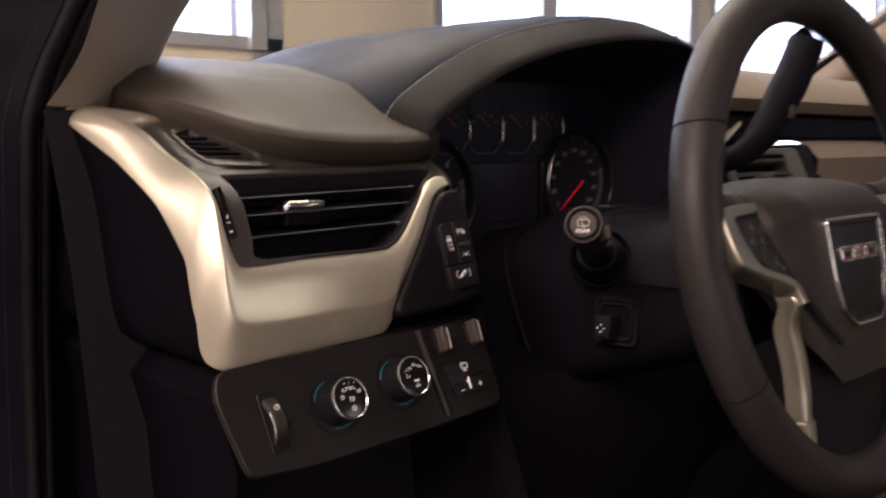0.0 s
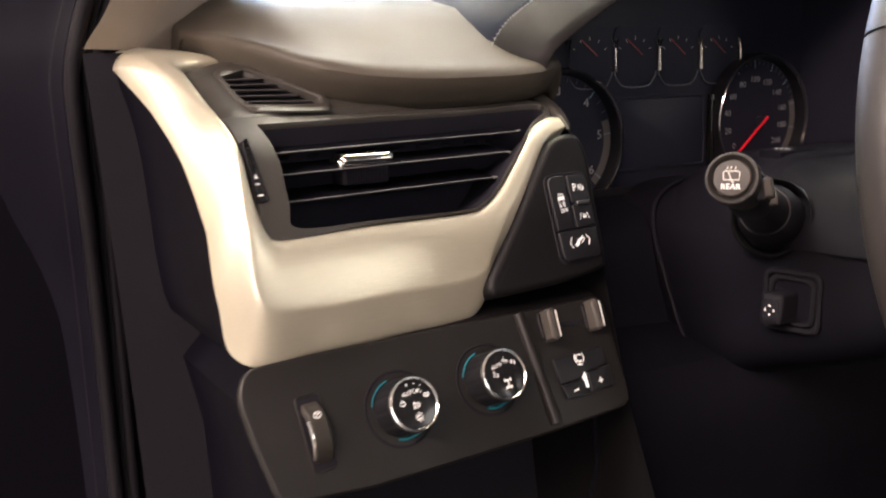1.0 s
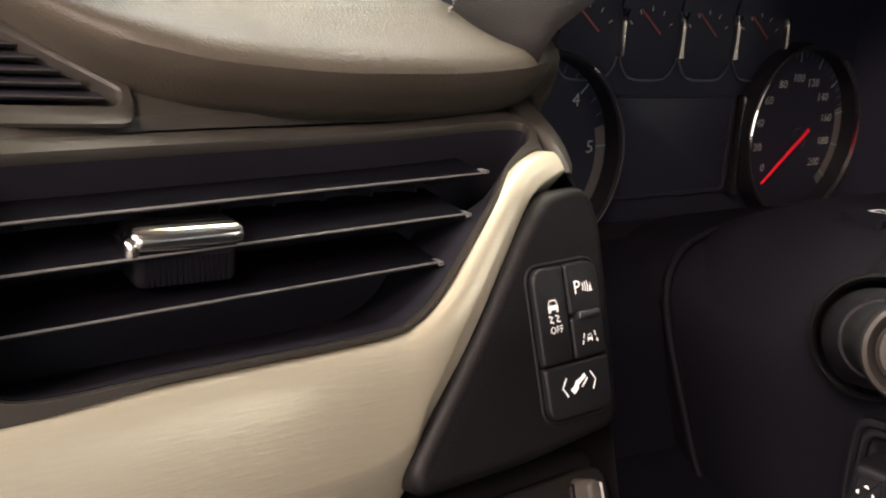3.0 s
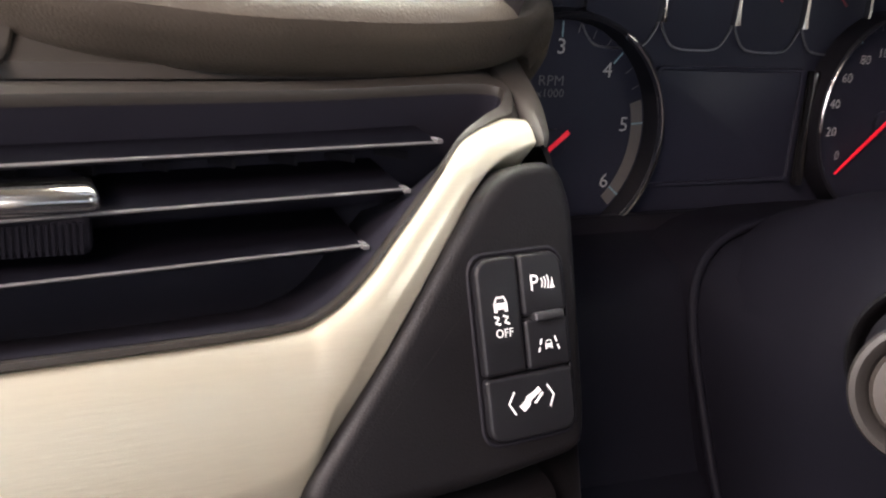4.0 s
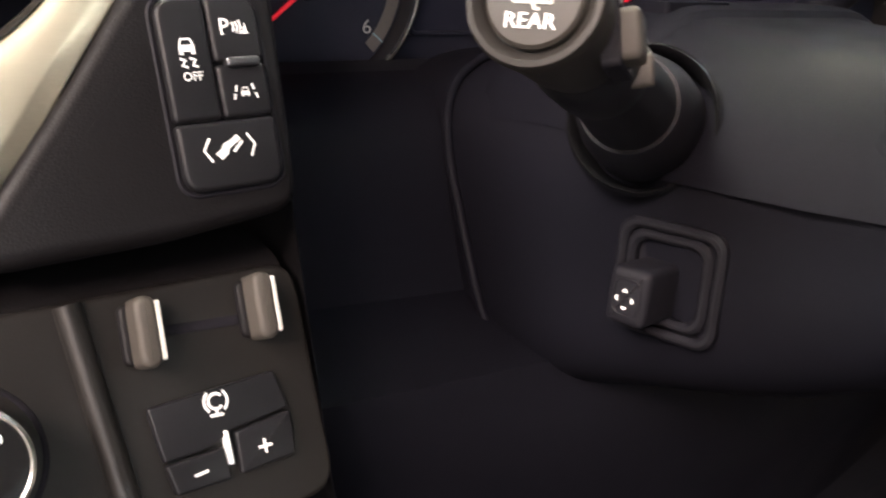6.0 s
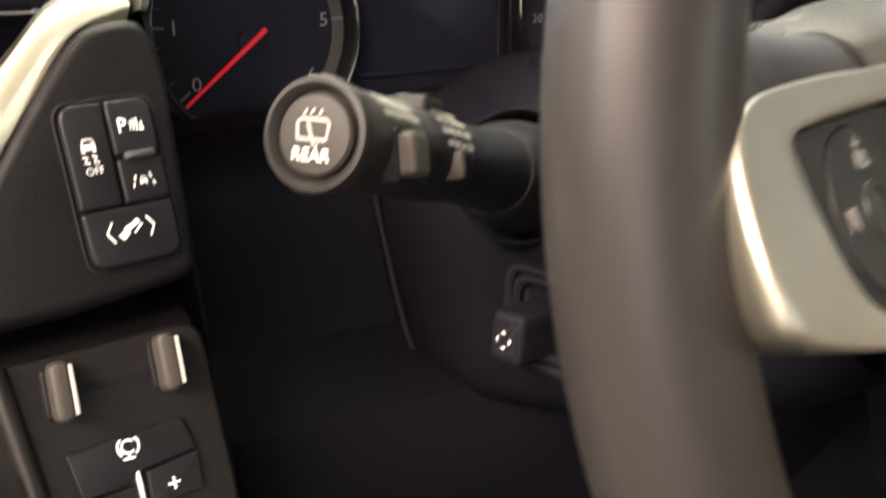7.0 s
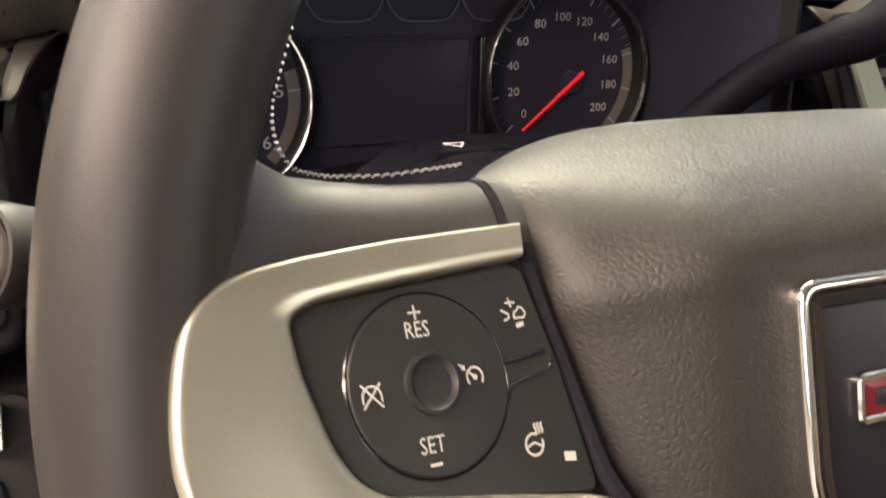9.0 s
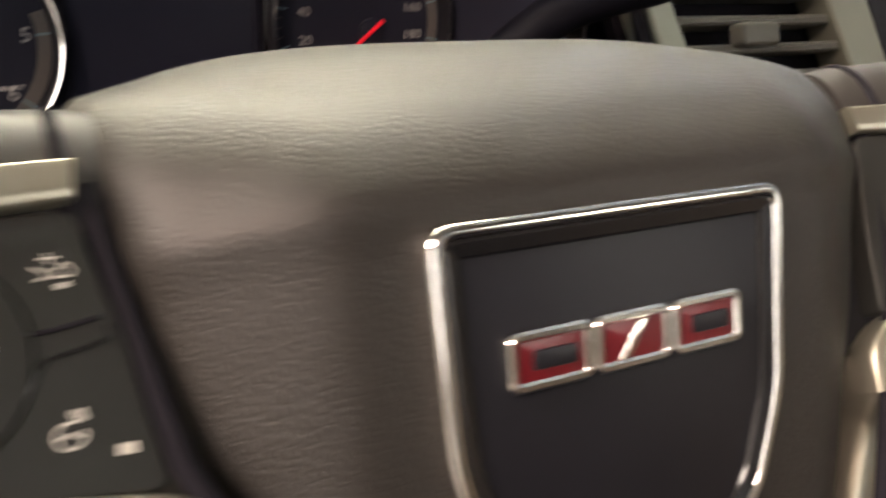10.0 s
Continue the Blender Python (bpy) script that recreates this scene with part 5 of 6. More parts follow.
drive = ST.inverted().to_3x3() @ Vector((0.30, -0.88, 0.25)).normalized()
drive = Vector((drive.x, drive.y, 0)).normalized()
TB = basis(ST @ (Vector((0, 0, -0.0185)) + drive * 0.0112), u @ Vector((0, 0, -1)), u @ Vector((-drive.y, drive.x, 0)))
if (TB.to_3x3() @ Vector((0, 0, 1))).dot(u @ drive) < 0:
    TB = basis(ST @ (Vector((0, 0, -0.0185)) + drive * 0.0112), u @ Vector((0, 0, -1)), u @ Vector((drive.y, -drive.x, 0)))
part("toggle", plate(round_rect(0.0085, 0.0095, 0.0015, 0.0, -0.004), TB, -0.003, 0.0040, 0.0012), TABGREY, stalk, "grey thumb toggle")
part("toggle_slot", frame_ring(round_rect(0.0150, 0.0120, 0.0012, 0.002, -0.004), round_rect(0.0105, 0.0100, 0.0015, 0.0005, -0.004), TB, -0.003, 0.0006, 0.0003), BLACK, stalk)
for r, z0, z1, a0, a1, rows_ in ((0.0112, -0.028, -0.012, 24, 52, 3), (0.0119, -0.057, -0.041, 5, 50, 4)):
    base = math.degrees(math.atan2(drive.y, drive.x))
    sgn = 1 if (u @ Vector((math.cos(radians(base + 40)), math.sin(radians(base + 40)), 0))).z > (u @ Vector((math.cos(radians(base - 40)), math.sin(radians(base - 40)), 0))).z else -1
    for k in range(rows_):
        aa = base + sgn * (a0 + (a1 - a0) * k / max(1, rows_ - 1))
        bm = bmesh.new()
        z = z0
        while z < z1:
            long = random.uniform(0.0005, 0.0016)
            d0, d1 = random.uniform(-4.5, -2), random.uniform(2, 4.5)
            sheet([[ST @ Vector(((r + 0.0004) * math.cos(radians(aa + d)), (r + 0.0004) * math.sin(radians(aa + d)), q)) for d in (d0, 0, d1)] for q in (z, z + long)], bm)
            z += long + random.uniform(0.0004, 0.0008)
        part("marking", bm, SOFT_MARK, stalk)
upw = ST.inverted().to_3x3() @ Vector((0, 0, 1))
upw = Vector((upw.x, upw.y, 0)).normalized()
BT = basis(ST @ (Vector((0, 0, -0.047)) + upw * 0.0112), u @ Vector((0, 0, -1)), u @ upw.cross(Vector((0, 0, -1))))
if (BT.to_3x3() @ Vector((0, 0, 1))).dot(u @ upw) < 0:
    BT = basis(ST @ (Vector((0, 0, -0.047)) + upw * 0.0112), u @ Vector((0, 0, 1)), u @ upw.cross(Vector((0, 0, -1))))
part("top_toggle", plate(round_rect(0.0110, 0.0100, 0.0022), BT, -0.004, 0.0032, 0.0014), BUTTON, stalk)
T2 = moved(TB, 0.0285, 0.0, 0.0)
part("small_toggle", plate(round_rect(0.0030, 0.0070, 0.0010, 0.0, -0.004), T2, -0.003, 0.0024, 0.0008), TABGREY, stalk, "small warm grey toggle")
part("boot", lathe([(0.0188, -0.168), (0.0186, -0.140), (0.0178, -0.122), (0.0160, -0.110), (0.0138, -0.104)], ST, 40), BLACK, stalk, "black rubber boot")
part("boot_ring", lathe([(0.0246, -0.160), (0.0240, -0.136), (0.0233, -0.1305), (0.0222, -0.1285), (0.0212, -0.1300), (0.0206, -0.136), (0.0196, -0.139), (0.0190, -0.150)], ST, 56), GLOSS, stalk)

# ---- steering wheel ----
WO = Vector((0.655, 0.2905, 1.236))
UPV = Vector((0, 0.58, 1)).normalized()
W = basis(WO - UPV * 0.024, (1, 0, 0), UPV)
steer = thing("steering_wheel", "black leather steering wheel with silver spoke bezels and switches", "steering wheel", tuple(W @ Vector((0, 0, 0))))
R = basis((0.653, 0.286, 1.2253), (1, 0, 0), (0, 0.214, 1))
WIDE = Matrix.Diagonal((1.085, 1, 1, 1))
LEFT = W @ Matrix.Translation((-0.095, 0, -0.0059)) @ Matrix.Rotation(radians(11.6), 4, "Y") @ WIDE @ Matrix.Translation((0.095, 0, 0))
RIGHT = W @ Matrix.Translation((0.0830, -0.002, -0.0075)) @ Matrix.Rotation(radians(-11.6), 4, "Y") @ WIDE @ Matrix.Translation((-0.095, 0, 0))
TAIL = ((0.0835, -0.0540, -0.001), (0.0790, -0.0770, -0.002), (0.0778, -0.0960, -0.003), (0.0790, -0.1080, -0.0035), (0.0800, -0.1165, -0.004))
RC, TA, TB2 = 0.1683, 0.0158, 0.0156


def rim_piece(a0, a1, n, grow=0.0):
    rows = []
    for t in np.radians(np.linspace(a0, a1, n)):
        deg = math.degrees(t) % 360
        near = max(math.exp(-((deg - 180) / 16) ** 2), math.exp(-((deg + 180 - 360) / 16) ** 2 if deg > 180 else -((deg) / 16) ** 2), math.exp(-((deg - 360) / 16) ** 2))
        skew = radians(3.2) * (math.exp(-(((math.degrees(t) + 90) % 360 - 116) / 12) ** 2) - math.exp(-((deg - 154) / 12) ** 2))
        row = []
        for k in range(26):
            q = 2 * math.pi * k / 26
            tq = t + skew * (1 - math.cos(q)) / 2
            rr = RC + (TA + grow + 0.0008 * near) * math.cos(q)
            row.append(R @ Vector((rr * math.cos(tq), rr * math.sin(tq), (TB2 + grow) * math.sin(q) * (1 - 0.12 * near * (math.sin(q) > 0)))))
        rows.append(row)
    return rows


for a0, a1, n in ((25.25, 154.75, 76), (155.25, 208.75, 40), (209.25, 330.75, 76), (331.25, 384.75, 40)):
    bm, vs = sheet(rim_piece(a0, a1, n), ring=True)
    bm.faces.new(vs[0])
    bm.faces.new(vs[-1])
    part("rim", bm, LEATHER, steer, "smooth black leather rim section")
for a in (25, 155, 209, 331):
    part("rim_joint", sheet(rim_piece(a - 0.4, a + 0.4, 4, -0.0010), ring=True)[0], BLACK, steer)


def both(u, v, w, s):
    return W @ Vector((s * u, v + 0.024, w))


def on_pad(u, v, w, s):
    return (LEFT if s < 0 else RIGHT) @ Vector((s * u, v + 0.024, w))


for s in (-1, 1):
    # leather spoke above the bezel
    rows = []
    for u0, cv, hv, cw, hw, tilt in ((0.165, 0.0105, 0.043, 0.0030, 0.0125, 0.325), (0.161, 0.0100, 0.0390, 0.0028, 0.0138, 0.325), (0.157, 0.0098, 0.0345, 0.0015, 0.0142, 0.30), (0.153, 0.0095, 0.0300, -0.0005, 0.0140, 0.22), (0.149, 0.0092, 0.0265, -0.0028, 0.0136, 0.14),
                                     (0.145, 0.0090, 0.0240, -0.0048, 0.0133, 0.07), (0.140, 0.0090, 0.0220, -0.0065, 0.0132, 0.02), (0.132, 0.0092, 0.0202, -0.0065, 0.0132, 0.0),
                                     (0.120, 0.0095, 0.0188, -0.0065, 0.0132, 0), (0.110, 0.0100, 0.0185, -0.0065, 0.0132, 0), (0.1010, 0.0102, 0.0186, -0.0070, 0.0130, 0), (0.0960, 0.0102, 0.0186, -0.0070, 0.0130, 0), (0.0900, 0.0102, 0.0180, -0.0080, 0.0120, 0)):
        if u0 < 0.146:
            cw = min(cw, 0.205 * (u0 - 0.095) - 0.0132)
        row = []
        for k in range(28):
            q = 2 * math.pi * k / 28
            c, d = math.cos(q), math.sin(q)
            vv = math.copysign(abs(c) ** 0.92, c) * hv
            row.append(both(u0, cv + vv, cw + tilt * vv + math.copysign(abs(d) ** 0.92, d) * hw, s))
        rows.append(row)
    bm, vs = sheet(rows, ring=True)
    bm.faces.new(vs[-1])
    part("spoke", bm, LEATHER, steer, "leather-covered spoke")
    ring_at = []
    for q in np.linspace(-0.5, 1.9, 24):
        c, d = math.cos(q), math.sin(q)
        ring_at.append(both(0.0992, 0.0102 + math.copysign(abs(c) ** 0.92, c) * 0.0180, 0.205 * 0.0046 - 0.0132 + math.copysign(abs(d) ** 0.92, d) * 0.0124, s))
    part("spoke_joint", tube(ring_at, [0.0014] * 24, n=8, up=(1, 0, 0)), CARPET, steer, "dark joint between spoke and cover")
    # silver bezel
    inn = [(0.1000, 0.0086), (0.1165, 0.0067), (0.1270, 0.0054), (0.1360, 0.0041), (0.1415, 0.0031), (0.1444, 0.0015), (0.1453, -0.0003), (0.1452, -0.0025), (0.1446, -0.0079), (0.1436, -0.0120), (0.1420, -0.0185), (0.1402, -0.0230), (0.1382, -0.0262), (0.1352, -0.0287), (0.1308, -0.0303), (0.1142, -0.0334), (0.1030, -0.0356), (0.0950, -0.0374), (0.0900, -0.0396), (0.0866, -0.0432), (0.0850, -0.0478), (0.0846, -0.0540)]
    out = [(0.0992, 0.0156), (0.1236, 0.0136), (0.1343, 0.0123), (0.1435, 0.0110), (0.1515, 0.0093), (0.1567, 0.0069), (0.1602, 0.0035), (0.1624, -0.0010), (0.1640, -0.0075), (0.1649, -0.0150), (0.1648, -0.0215), (0.1634, -0.0262), (0.1602, -0.0292), (0.1540, -0.0315), (0.1405, -0.0345), (0.1234, -0.0377), (0.1084, -0.0403), (0.1010, -0.0424), (0.0972, -0.0440), (0.0950, -0.0464), (0.0941, -0.0500), (0.0938, -0.0550)]
    ii, oo = smooth(inn, 104), smooth(out, 104)
    rows = []
    for k, (a, b) in enumerate(zip(ii, oo)):
        row = []
        for v, h in ((0, 0.002), (0, 0.0078), (0.03, 0.0088), (0.09, 0.0093), (0.35, 0.0094), (0.80, 0.0094), (0.90, 0.00938), (0.940, 0.0093), (0.965, 0.0090), (0.988, 0.0084), (1.0, 0.0075), (0.988, 0.0062), (0.94, 0.0040), (0.86, 0.0015), (0.75, -0.0025), (0.62, -0.0075)):
            p = a + (b - a) * v
            row.append(on_pad(p[0], p[1], h, s))
        rows.append(row)
    bm, vs = sheet(rows)
    bm.faces.new(vs[0])
    bm.faces.new(vs[-1])
    part("bezel", bm, BEZEL, steer, "satin silver spoke bezel", angle=55)
    # the bezel's tail along the lower spoke
    start = [R.inverted() @ on_pad(u0, v0, 0.0, s) for u0, v0 in ((0.0896, -0.0460), (0.0890, -0.0515))]
    tail = smooth([(p.x, p.y, p.z - 0.0008) for p in start] + [(s * TAIL[k][0], TAIL[k][1], TAIL[k][2]) for k in range(5)], 30)
    rows = []
    for k, p in enumerate(tail):
        d = (tail[min(k + 1, 29)] - tail[max(k - 1, 0)])[:2]
        nn = np.array((-d[1], d[0])) / np.linalg.norm(d)
        wd = 0.0046 + 0.0012 * math.sin(k / 29 * math.pi)
        rows.append([R @ Vector((p[0] + nn[0] * q * wd, p[1] + nn[1] * q * wd, p[2] + h)) for q, h in ((-1, -0.006), (-1, 0.0040), (-0.85, 0.0066), (-0.4, 0.0082), (0.2, 0.0086), (0.8, 0.0070), (1, 0.0045), (1, -0.006))])
    bm, vs = sheet(rows)
    bm.faces.new(vs[-1])
    part("lower_bezel", bm, BEZEL, steer, "satin silver strip on the lower spoke", angle=55)
    end = rounded([(s * 0.0855, -0.1160), (s * 0.0800, -0.1445), (s * 0.0740, -0.1445), (s * 0.0700, -0.1160)][::-s], 0.003)
    part("spoke_end", plate(end, R, -0.010, 0.0030, 0.0020), BEZEL, steer, "satin silver spoke end")

rows = []
for v, hw, top in ((-0.050, 0.082, -0.004), (-0.08, 0.076, -0.005), (-0.11, 0.066, -0.006), (-0.14, 0.058, -0.006), (-0.168, 0.054, -0.006)):
    rows.append([R @ Vector((hw * math.cos(t), v, top - 0.008 + 0.010 * math.sin(t))) for t in np.linspace(0, 2 * math.pi, 28, endpoint=False)])
part("lower_spoke", sheet(rows, ring=True)[0], BLACK, steer, "black plastic lower spoke")

# airbag cover
rows = []
for t in np.linspace(0, 1, 46):
    v = 0.0335 - 0.142 * t
    half = float(np.interp(v, (-0.110, -0.09, -0.06, -0.035, 0.0, 0.014, 0.024, 0.030, 0.0335), (0.047, 0.0585, 0.0745, 0.0863, 0.0921, 0.0936, 0.0938, 0.0926, 0.0887)))
    q = min(1, max(0, (0.0335 - v) / 0.036))
    g = min(-0.018 + 0.036 * math.sin(q * math.pi / 2) ** 0.9, 0.0113 + 0.315 * (v + 0.02) + 0.004 * max(0, v + 0.006) / 0.01)
    row = []
    for s in np.linspace(-1, 1, 61):
        e = abs(s)
        fall = max(0, 1 - e ** 13) ** 0.5
        w = -0.018 + (g + 0.018) * (0.10 + 0.90 * fall)
        # the cover steps down in a soft slope to a lower border on either side
        step = min(1, max(0, (e * half - 0.0535) / 0.028))
        w -= 0.0085 * step * step * (3 - 2 * step) * min(1, max(0, (0.0335 - v - 0.010) / 0.020))
        arch = 0.0085 * (1 - abs(s) ** 3.4) * max(0, 1 - (0.0335 - v) / 0.035)
        row.append(W @ Vector((s * half - 0.0043, v + 0.024 + arch, w)))
    rows.append(row)
edge_rows = [[W @ (W.inverted() @ p + Vector((0, rise * (1 - abs(2 * k / 60 - 1) ** 6), back))) for k, p in enumerate(rows[0])] for rise, back in ((0.0035, -0.034), (0.0068, -0.022), (0.0062, -0.013), (0.0036, -0.006))] + rows
part("airbag_cover", sheet(edge_rows)[0], AIRBAG, steer, "pebbled black airbag cover")
for s in (-1, 1):
    line = [both(float(np.interp(v, (-0.09, -0.06, -0.035, 0.0, 0.014), (0.0615, 0.0785, 0.0905, 0.0968, 0.0985))) - (0.002 if s < 0 else 0.0065), v, -0.0010, s) for v in np.linspace(0.012, -0.085, 20)]
    part("cover_gap", tube(line, [0.0022] * 20, n=8), CARPET, steer)

# left switch pad
loop = rounded([(-0.1458, 0.0030), (-0.1000, 0.0080), (-0.0955, -0.0130), (-0.0925, -0.0375), (-0.1250, -0.0325), (-0.1370, -0.0290), (-0.1425, -0.0200), (-0.1455, -0.0090)], 0.0035)
loop = [(x, y + 0.024) for x, y in loop]
pad_part = part("switch_pad", plate(loop, LEFT, 0.0, 0.0074, 0.0008), WHEELPAD, steer, "matt black cruise control switch pad")
CC = moved(LEFT, -0.1229, -0.0126 + 0.024, 0.0074) @ Matrix.Diagonal((0.93, 1, 1, 1))
part("rocker", plate(circle(0.0160, 56), CC, -0.0004, 0.0007, 0.0005, dome=0.0004), WHEELPAD, pad_part)
part("groove", sheet([[CC @ Vector((q * math.cos(t), q * math.sin(t), h)) for t in np.linspace(0, 2 * math.pi, 64, endpoint=False)] for q, h in ((0.0160, 0.0000), (0.0163, 0.0003), (0.0166, 0.0000))], ring=True)[0], GLOSS, pad_part)
part("dimple", lathe([(0.0058, 0.0007), (0.0055, 0.0016), (0.0048, 0.0018), (0.0042, 0.0012), (0.0030, 0.0006), (0.0008, 0.0004)], CC, 36), WHEELPAD, pad_part)
H = 0.0013
lettering("RES", 0.0041, moved(CC, -0.0016, 0.0094, H, 0), SOFT_MARK, pad_part, squeeze=0.8)
part("symbol", strokes([[(-0.0012, 0.0128), (0.0014, 0.0128)], [(0.0001, 0.0115), (0.0001, 0.0141)]], 0.0004, moved(CC, -0.0014, -0.0002, 0.0010)), SOFT_MARK, pad_part)
lettering("SET", 0.0041, moved(CC, -0.0026, -0.0104, H, 0), SOFT_MARK, pad_part, squeeze=0.8)
part("symbol", strokes([[(-0.0036, -0.0136), (-0.0012, -0.0136)]], 0.0005, moved(CC, 0, 0, 0.0011)), SOFT_MARK, pad_part)
m = moved(CC, -0.0122, -0.0004, 0.0011) @ Matrix.Diagonal((0.84, 0.88, 1, 1))
part("symbol", strokes([ring(0, -0.0005, 0.0021, 0, 180, 12), [(-0.0021, -0.0016), (-0.0021, -0.0005)], [(0.0021, -0.0016), (0.0021, -0.0005)], [(-0.0022, 0.0020), (0.0022, -0.0026)], [(0.0022, 0.0020), (-0.0022, -0.0026)]], 0.0004, m), SOFT_MARK, pad_part)
m = moved(CC, 0.0086, 0.0002, 0.0011) @ Matrix.Diagonal((0.84, 0.88, 1, 1))
part("symbol", strokes([ring(0, -0.0003, 0.0020, -40, 220, 16), [(-0.0013, 0.0008), (0.0, -0.0003)], [(-0.0036, 0.0026), (-0.0024, 0.0018)]], 0.00045, m), SOFT_MARK, pad_part)
part("symbol", fill([circle(0.0006, 10, 0, -0.0003), [(-0.0032, 0.0014), (-0.0020, 0.0013), (-0.0022, 0.0025)]], m), SOFT_MARK, pad_part)
m = moved(LEFT, -0.1040, -0.0022 + 0.024, 0.0077) @ Matrix.Diagonal((0.84, 0.88, 1, 1))
part("symbol", strokes([[(-0.0030, 0.0012), (-0.0012, 0.0002), (-0.0012, -0.0006), (-0.0026, -0.0012)], [(0.0000, -0.0008), (0.0004, 0.0006), (0.0012, 0.0008), (0.0016, 0.0016), (0.0026, 0.0012), (0.0032, 0.0000), (0.0026, -0.0008), (0.0000, -0.0008)],
                        [(-0.0006, 0.0036), (-0.0002, 0.0016)], [(-0.0016, 0.0026), (0.0010, 0.0026)]], 0.00045, m), SOFT_MARK, pad_part)
part("symbol", fill([[(0.0002, -0.0030), (0.0022, -0.0026), (0.0022, -0.0016), (0.0002, -0.0020)]], m), SOFT_MARK, pad_part)
m = moved(LEFT, -0.1048, -0.0258 + 0.024, 0.0077) @ Matrix.Diagonal((0.84, 0.88, 1, 1))
part("symbol", strokes([ring(-0.0004, -0.0006, 0.0022, 60, 380, 18), [(-0.0024, -0.0010), (-0.0004, -0.0002), (0.0014, -0.0012)]] + [[(0.0004 + 0.0008 * k, 0.0014), (0.0007 + 0.0008 * k, 0.0022), (0.0003 + 0.0008 * k, 0.0028), (0.0006 + 0.0008 * k, 0.0036)] for k in range(3)], 0.0005, m), SOFT_MARK, pad_part)
part("lamp", fill([[(-0.0993, -0.0304 + 0.024), (-0.0968, -0.0308 + 0.024), (-0.0966, -0.0291 + 0.024), (-0.0991, -0.0287 + 0.024)]], LEFT, 0.0078), SOFT_MARK, pad_part, "small lit indicator")
line = smooth([(-0.0985, -0.0095), (-0.1060, -0.0108), (-0.1085, -0.0104), (-0.1096, -0.0090)], 14)
part("groove", tube([LEFT @ Vector((p[0], p[1] + 0.024, 0.0073)) for p in line], [0.0005] * 14, n=6), CARPET, pad_part)
line = smooth([(-0.0975, -0.0108), (-0.0978, -0.0128), (-0.1030, -0.0142), (-0.1068, -0.0152), (-0.1092, -0.0190), (-0.1120, -0.0225)], 18)
part("groove", tube([LEFT @ Vector((p[0], p[1] + 0.024, 0.0073)) for p in line], [0.0005] * 18, n=6), GLOSS, pad_part)
loop = rounded([(0.1458, 0.0030), (0.1455, -0.0090), (0.1425, -0.0200), (0.1370, -0.0290), (0.1250, -0.0325), (0.0925, -0.0375), (0.0955, -0.0130), (0.1000, 0.0080)], 0.0035)
part("switch_pad", plate([(x, y + 0.024) for x, y in loop], RIGHT, 0.0, 0.0074, 0.0008), WHEELPAD, steer, "matt black switch pad")

# emblem: chrome frame, black panel, three red blocks edged with chrome
EM = moved(W, -0.0066, 0.0060, 0.0125) @ Matrix.Rotation(radians(17.5), 4, "X")
shape = rounded([(-0.0420, 0.0134), (0.0420, 0.0134), (0.0405, -0.0300), (0.0330, -0.0520), (0.0200, -0.0620), (-0.0200, -0.0620), (-0.0330, -0.0520), (-0.0405, -0.0300)], 0.006, 6)
emblem = part("emblem_panel", plate(inset(shape, 0.001), EM, -0.010, 0.0012, 0.0006), EMBLEM, steer, "satin black emblem panel")
prof = [(0.0, -0.010)] + [(0.0015 - 0.0015 * math.cos(a), 0.0014 + 0.0015 * math.sin(a)) for a in np.linspace(0.0, math.pi, 9)] + [(0.0030, -0.002)]
# black band stands for the dark cabin mirrored in the chrome frame
part("emblem_band", sheet([[EM @ Vector((*p[:2], h)) for p in inset(shape, d)] for d, h in ((0.0028, 0.0024), (0.0034, 0.0027), (0.0058, 0.0021), (0.0064, 0.0012), (0.0064, 0.0)) ], ring=True)[0], GLOSS, emblem, "black band imitating the frame's dark reflection")
part("emblem_frame", sheet([[EM @ Vector((*p[:2], h)) for p in inset(shape, d)] for d, h in prof], ring=True)[0], CHROME, emblem, "polished chrome frame")
EY = 0.0186
for k, cx in enumerate((-0.0188, 0.0, 0.0188)):
    loop = rounded([(cx - 0.0086, EY - 0.0360), (cx + 0.0086, EY - 0.0360), (cx + 0.0086, EY - 0.0262), (cx - 0.0086, EY - 0.0262)], 0.0018)
    part("emblem_edge", frame_ring(inset(loop, -0.0006), inset(loop, 0.0013), EM, 0.0010, 0.0034, 0.0005), CHROME, emblem)
    part("emblem_block", plate(inset(loop, 0.0009), EM, 0.0010, 0.0028, 0.0004), RED, emblem, "red enamel block")
    slit = round_rect(0.0098, 0.0036, 0.0008, cx + 0.0008, EY - 0.0311) if k != 1 else [(cx - 0.0035, EY - 0.0345), (cx - 0.0012, EY - 0.0345), (cx + 0.0035, EY - 0.0277), (cx + 0.0012, EY - 0.0277)]
    part("emblem_inlay", plate(slit, EM, 0.0026, 0.0033, 0.0003), CHROME if k == 1 else EMBLEM, emblem)

# stitches round the inside of the rim and along the spoke
bm = bmesh.new()
line = smooth([(-0.1325, 0.0880), (-0.1362, 0.0790), (-0.1392, 0.0715), (-0.1400, 0.0645), (-0.1380, 0.0582), (-0.1338, 0.0560), (-0.1280, 0.0551), (-0.1190, 0.0547), (-0.1090, 0.0553), (-0.1020, 0.0558)], 44)
for k in range(len(line) - 1):
    a, b = line[k], line[k + 1]
    p, q = a + (b - a) * 0.15, a + (b - a) * 0.75
    tube([W @ Vector((p[0], p[1], -0.0082)), W @ Vector(((p[0] + q[0]) / 2 + 0.0003, (p[1] + q[1]) / 2 + 0.0003, -0.0074)), W @ Vector((q[0], q[1], -0.0066))], [0.00020] * 3, n=5, bm=bm)
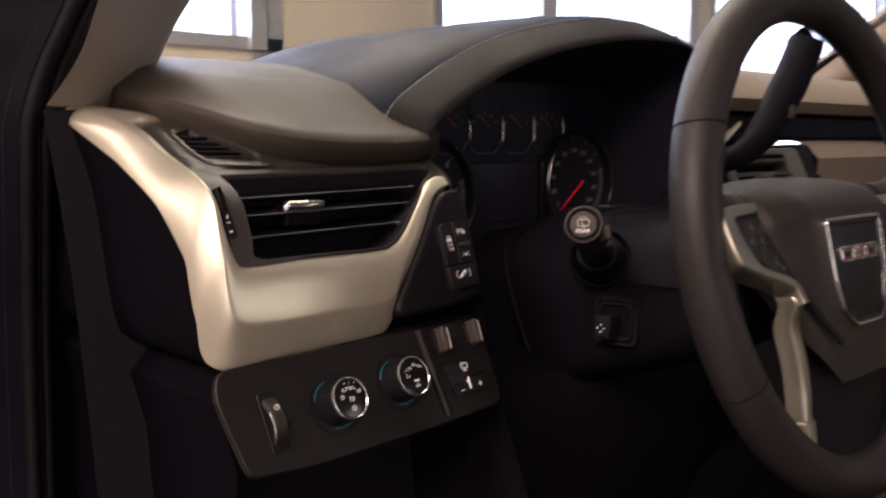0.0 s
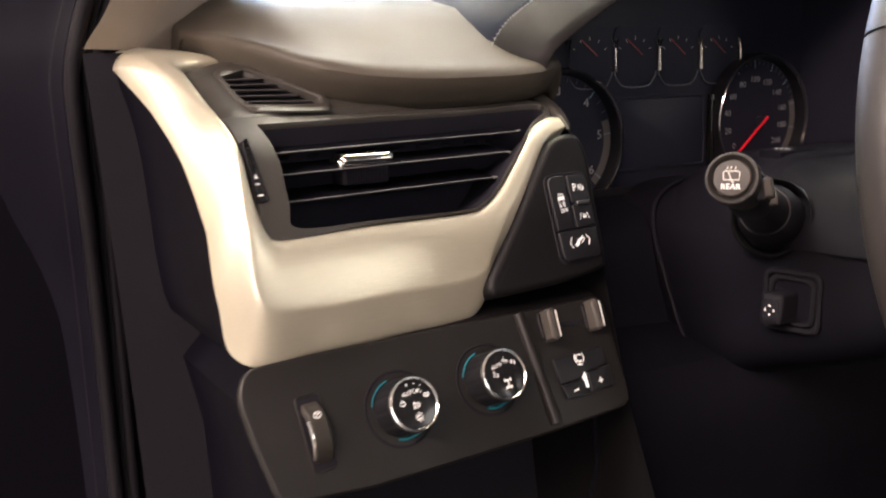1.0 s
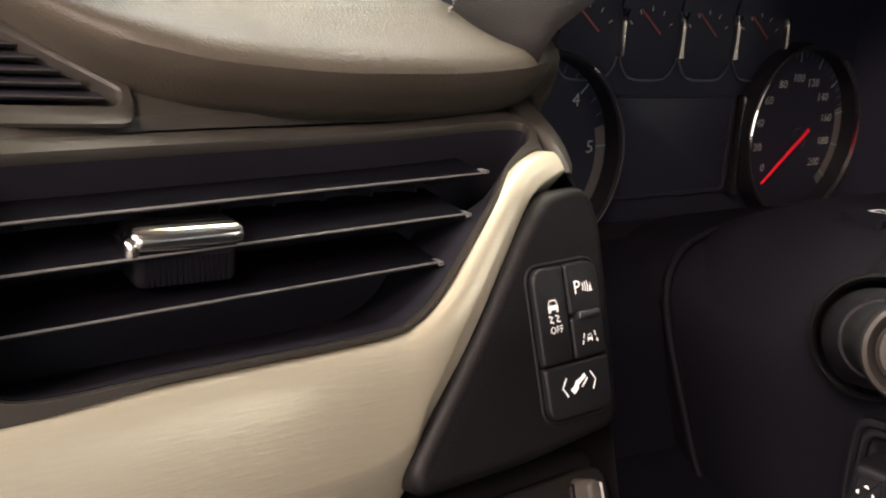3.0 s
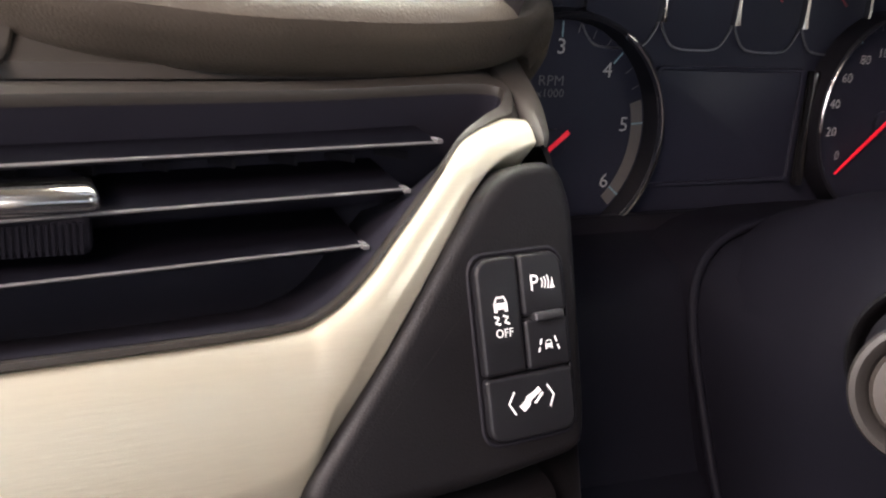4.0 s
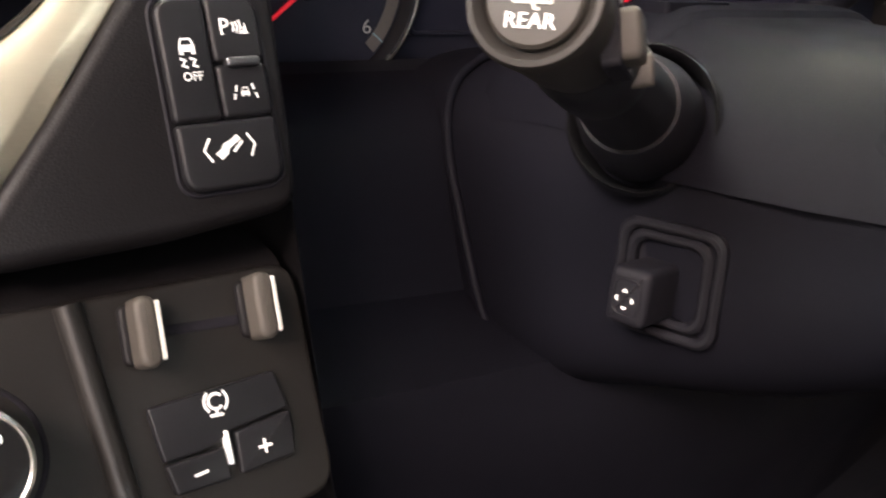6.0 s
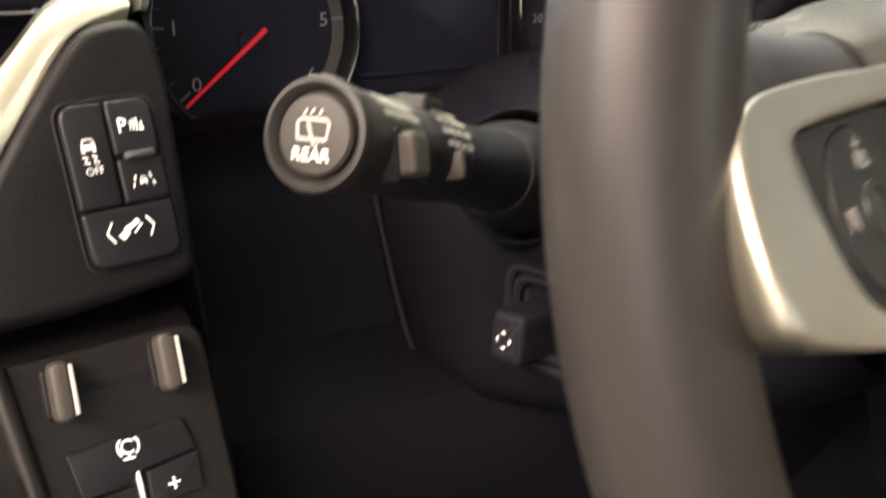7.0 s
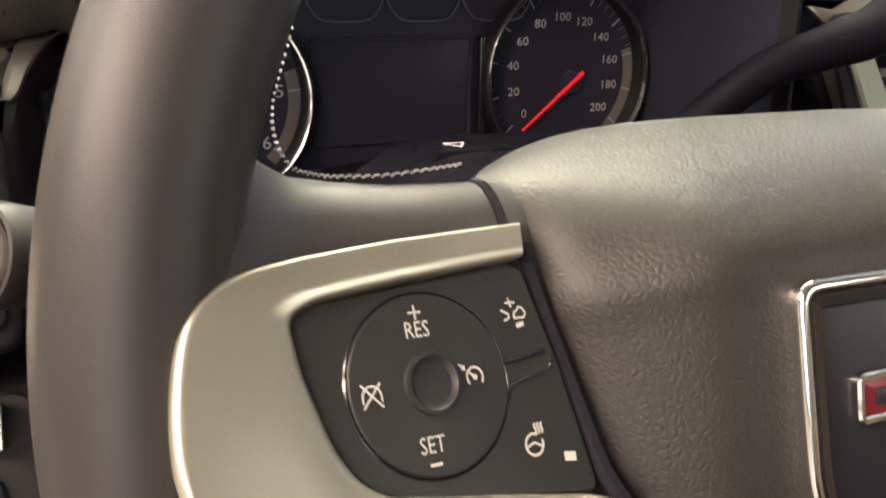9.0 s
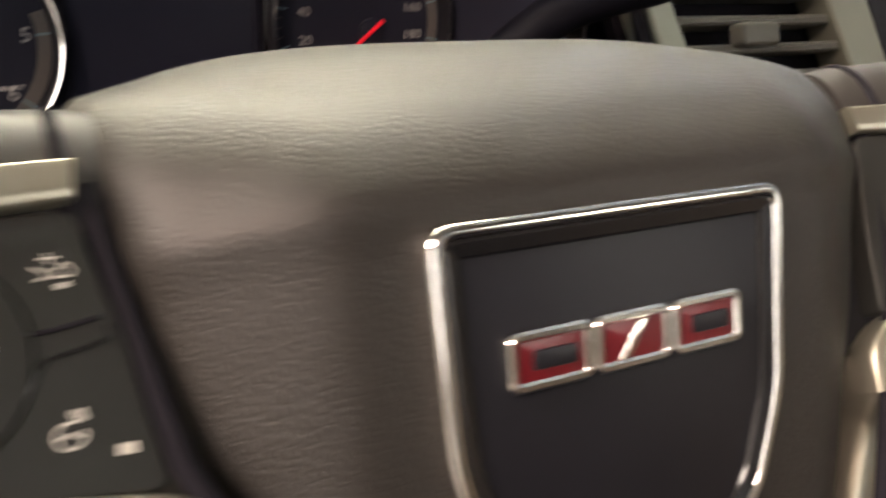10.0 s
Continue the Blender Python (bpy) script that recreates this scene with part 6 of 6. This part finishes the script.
tagged(part("stitching", bm, DIM_MARK, steer, "pale thread stitches"), kind="stuff")

# ---- column gear lever ----
lever = thing("gear_lever", "black column gear lever with a thick grip", "gear lever", (0.735, 0.512, 1.195))
path = smooth([(0.735, 0.512, 1.195), (0.7530, 0.5000, 1.2250), (0.7693, 0.4888, 1.2453), (0.7868, 0.4776, 1.2609), (0.8086, 0.4679, 1.2701), (0.8297, 0.4617, 1.2779), (0.8519, 0.4560, 1.2944), (0.8734, 0.4509, 1.3225), (0.8870, 0.4464, 1.3462), (0.8979, 0.4423, 1.3695), (0.9040, 0.4392, 1.3880), (0.9046, 0.4389, 1.3900)], 44)
size = np.interp(np.arange(44), (0, 8, 14, 19, 24, 30, 38, 41, 43), (0.0100, 0.0098, 0.0100, 0.0120, 0.0155, 0.0180, 0.0176, 0.0165, 0.0118))
part("grip", tube(path, [float(r) for r in size], n=24), ENDBLACK, lever)
part("lever_button", box(0.868, 0.876, 0.4320, 0.442, 1.312, 1.325, bevel=0.002), GREY, lever, "small grey side button")

# ---- centre stack and passenger side of the dash ----
stack = thing("centre_stack", "dark grey centre stack with silver-edged black air vents", "centre stack", (0.93, 0.47, 1.05))
CV = basis((0.935, 0.474, 1.215), (1, 0.02, 0), (0, 0.25, 1))
hole = rounded([(-0.082, 0.062), (0.032, 0.062), (0.060, 0.006), (-0.060, 0.006)], 0.006)
edge = rounded([(-0.100, 0.068), (0.064, 0.070), (0.096, -0.002), (-0.078, -0.002)], 0.008)
part("trim", frame_ring(rounded([(-0.1025, 0.073), (0.105, 0.075), (0.150, -0.06), (-0.0800, -0.06)], 0.012), edge, CV, -0.008, -0.002, 0.003), BLACK, stack, "black surround")
VS = basis((0.8518, 0.510, 1.2854), (1, -0.35, 0), (0, 0, 1))
part("corner_strip", plate([(-0.0142, 0.0015), (-0.0120, 0.0022), (0.0, 0.0), (0.037, 0.0245), (0.0390, 0.0215), (0.0105, -0.0060), (0.0005, -0.0108)][::-1], VS, -0.004, 0.0, 0.0008), BEZEL, stack, "satin silver corner strip")
part("face", plate(rounded([(-0.100, -0.24), (0.110, -0.24), (0.112, -0.058), (-0.098, -0.058)], 0.008), CV, -0.02, -0.002, 0.002), BLACK, stack)
v2 = thing("centre_vent", "black centre air vent with pale blade edges", "air vent", tuple(CV @ Vector((-0.02, 0.01, 0))), group="air vents")
part("frame", frame_ring(edge, hole, CV, -0.02, 0.000, 0.0015), FRAMEGREY, v2, "satin grey frame")
part("backing", plate(edge, CV, -0.034, -0.026, 0.001), CARPET, v2)
for k in range(4):
    yy = 0.013 + 0.0145 * k
    part("blade", plate(rounded([(-0.061 - 0.0004 * k - 0.36 * (yy - 0.013), yy - 0.0025), (0.056 - 0.5 * (yy - 0.013), yy - 0.0025), (0.056 - 0.5 * (yy - 0.013), yy + 0.0025), (-0.061 - 0.36 * (yy - 0.013), yy + 0.0025)], 0.0006), CV, -0.022, -0.003, 0.001), STACKGREY, v2)
part("tab", plate(round_rect(0.028, 0.012, 0.003, -0.022, 0.034), CV, -0.004, 0.005, 0.002), STACKGREY, v2)
rest = thing("passenger_dash", "tan and black passenger side of the dashboard", "dashboard", (1.35, 0.55, 1.05))
def far_dash(name, prof, mat, label, x0=0.805, x1=1.80):
    part(name, sheet([[(x, y + 0.05 * ((x - 1.0) / 0.8) ** 2, z) for x in np.linspace(x0, x1, 14)] for y, z in prof])[0], mat, rest, label)
far_dash("upper_pad", ((1.0, 1.345), (0.85, 1.385), (0.70, 1.388), (0.58, 1.375), (0.52, 1.355), (0.505, 1.335), (0.515, 1.322)), PADTAN, "tan upper pad")
far_dash("recess", ((0.515, 1.322), (0.545, 1.318), (0.545, 1.295), (0.520, 1.290)), HOOD, "dark shelf under the pad")
far_dash("insert", ((0.520, 1.290), (0.500, 1.284), (0.486, 1.270), (0.490, 1.20), (0.50, 1.16)), TAN, "tan panel insert", 1.040)
far_dash("inner_panel", ((0.545, 1.296), (0.556, 1.284), (0.556, 1.270), (0.556, 1.20), (0.556, 1.150)), HOOD, "dark panel behind the centre stack", 0.805, 1.042)
far_dash("glovebox", ((0.50, 1.16), (0.495, 1.155), (0.47, 1.12), (0.48, 0.95), (0.58, 0.75)), BLACK, "black glovebox panel")
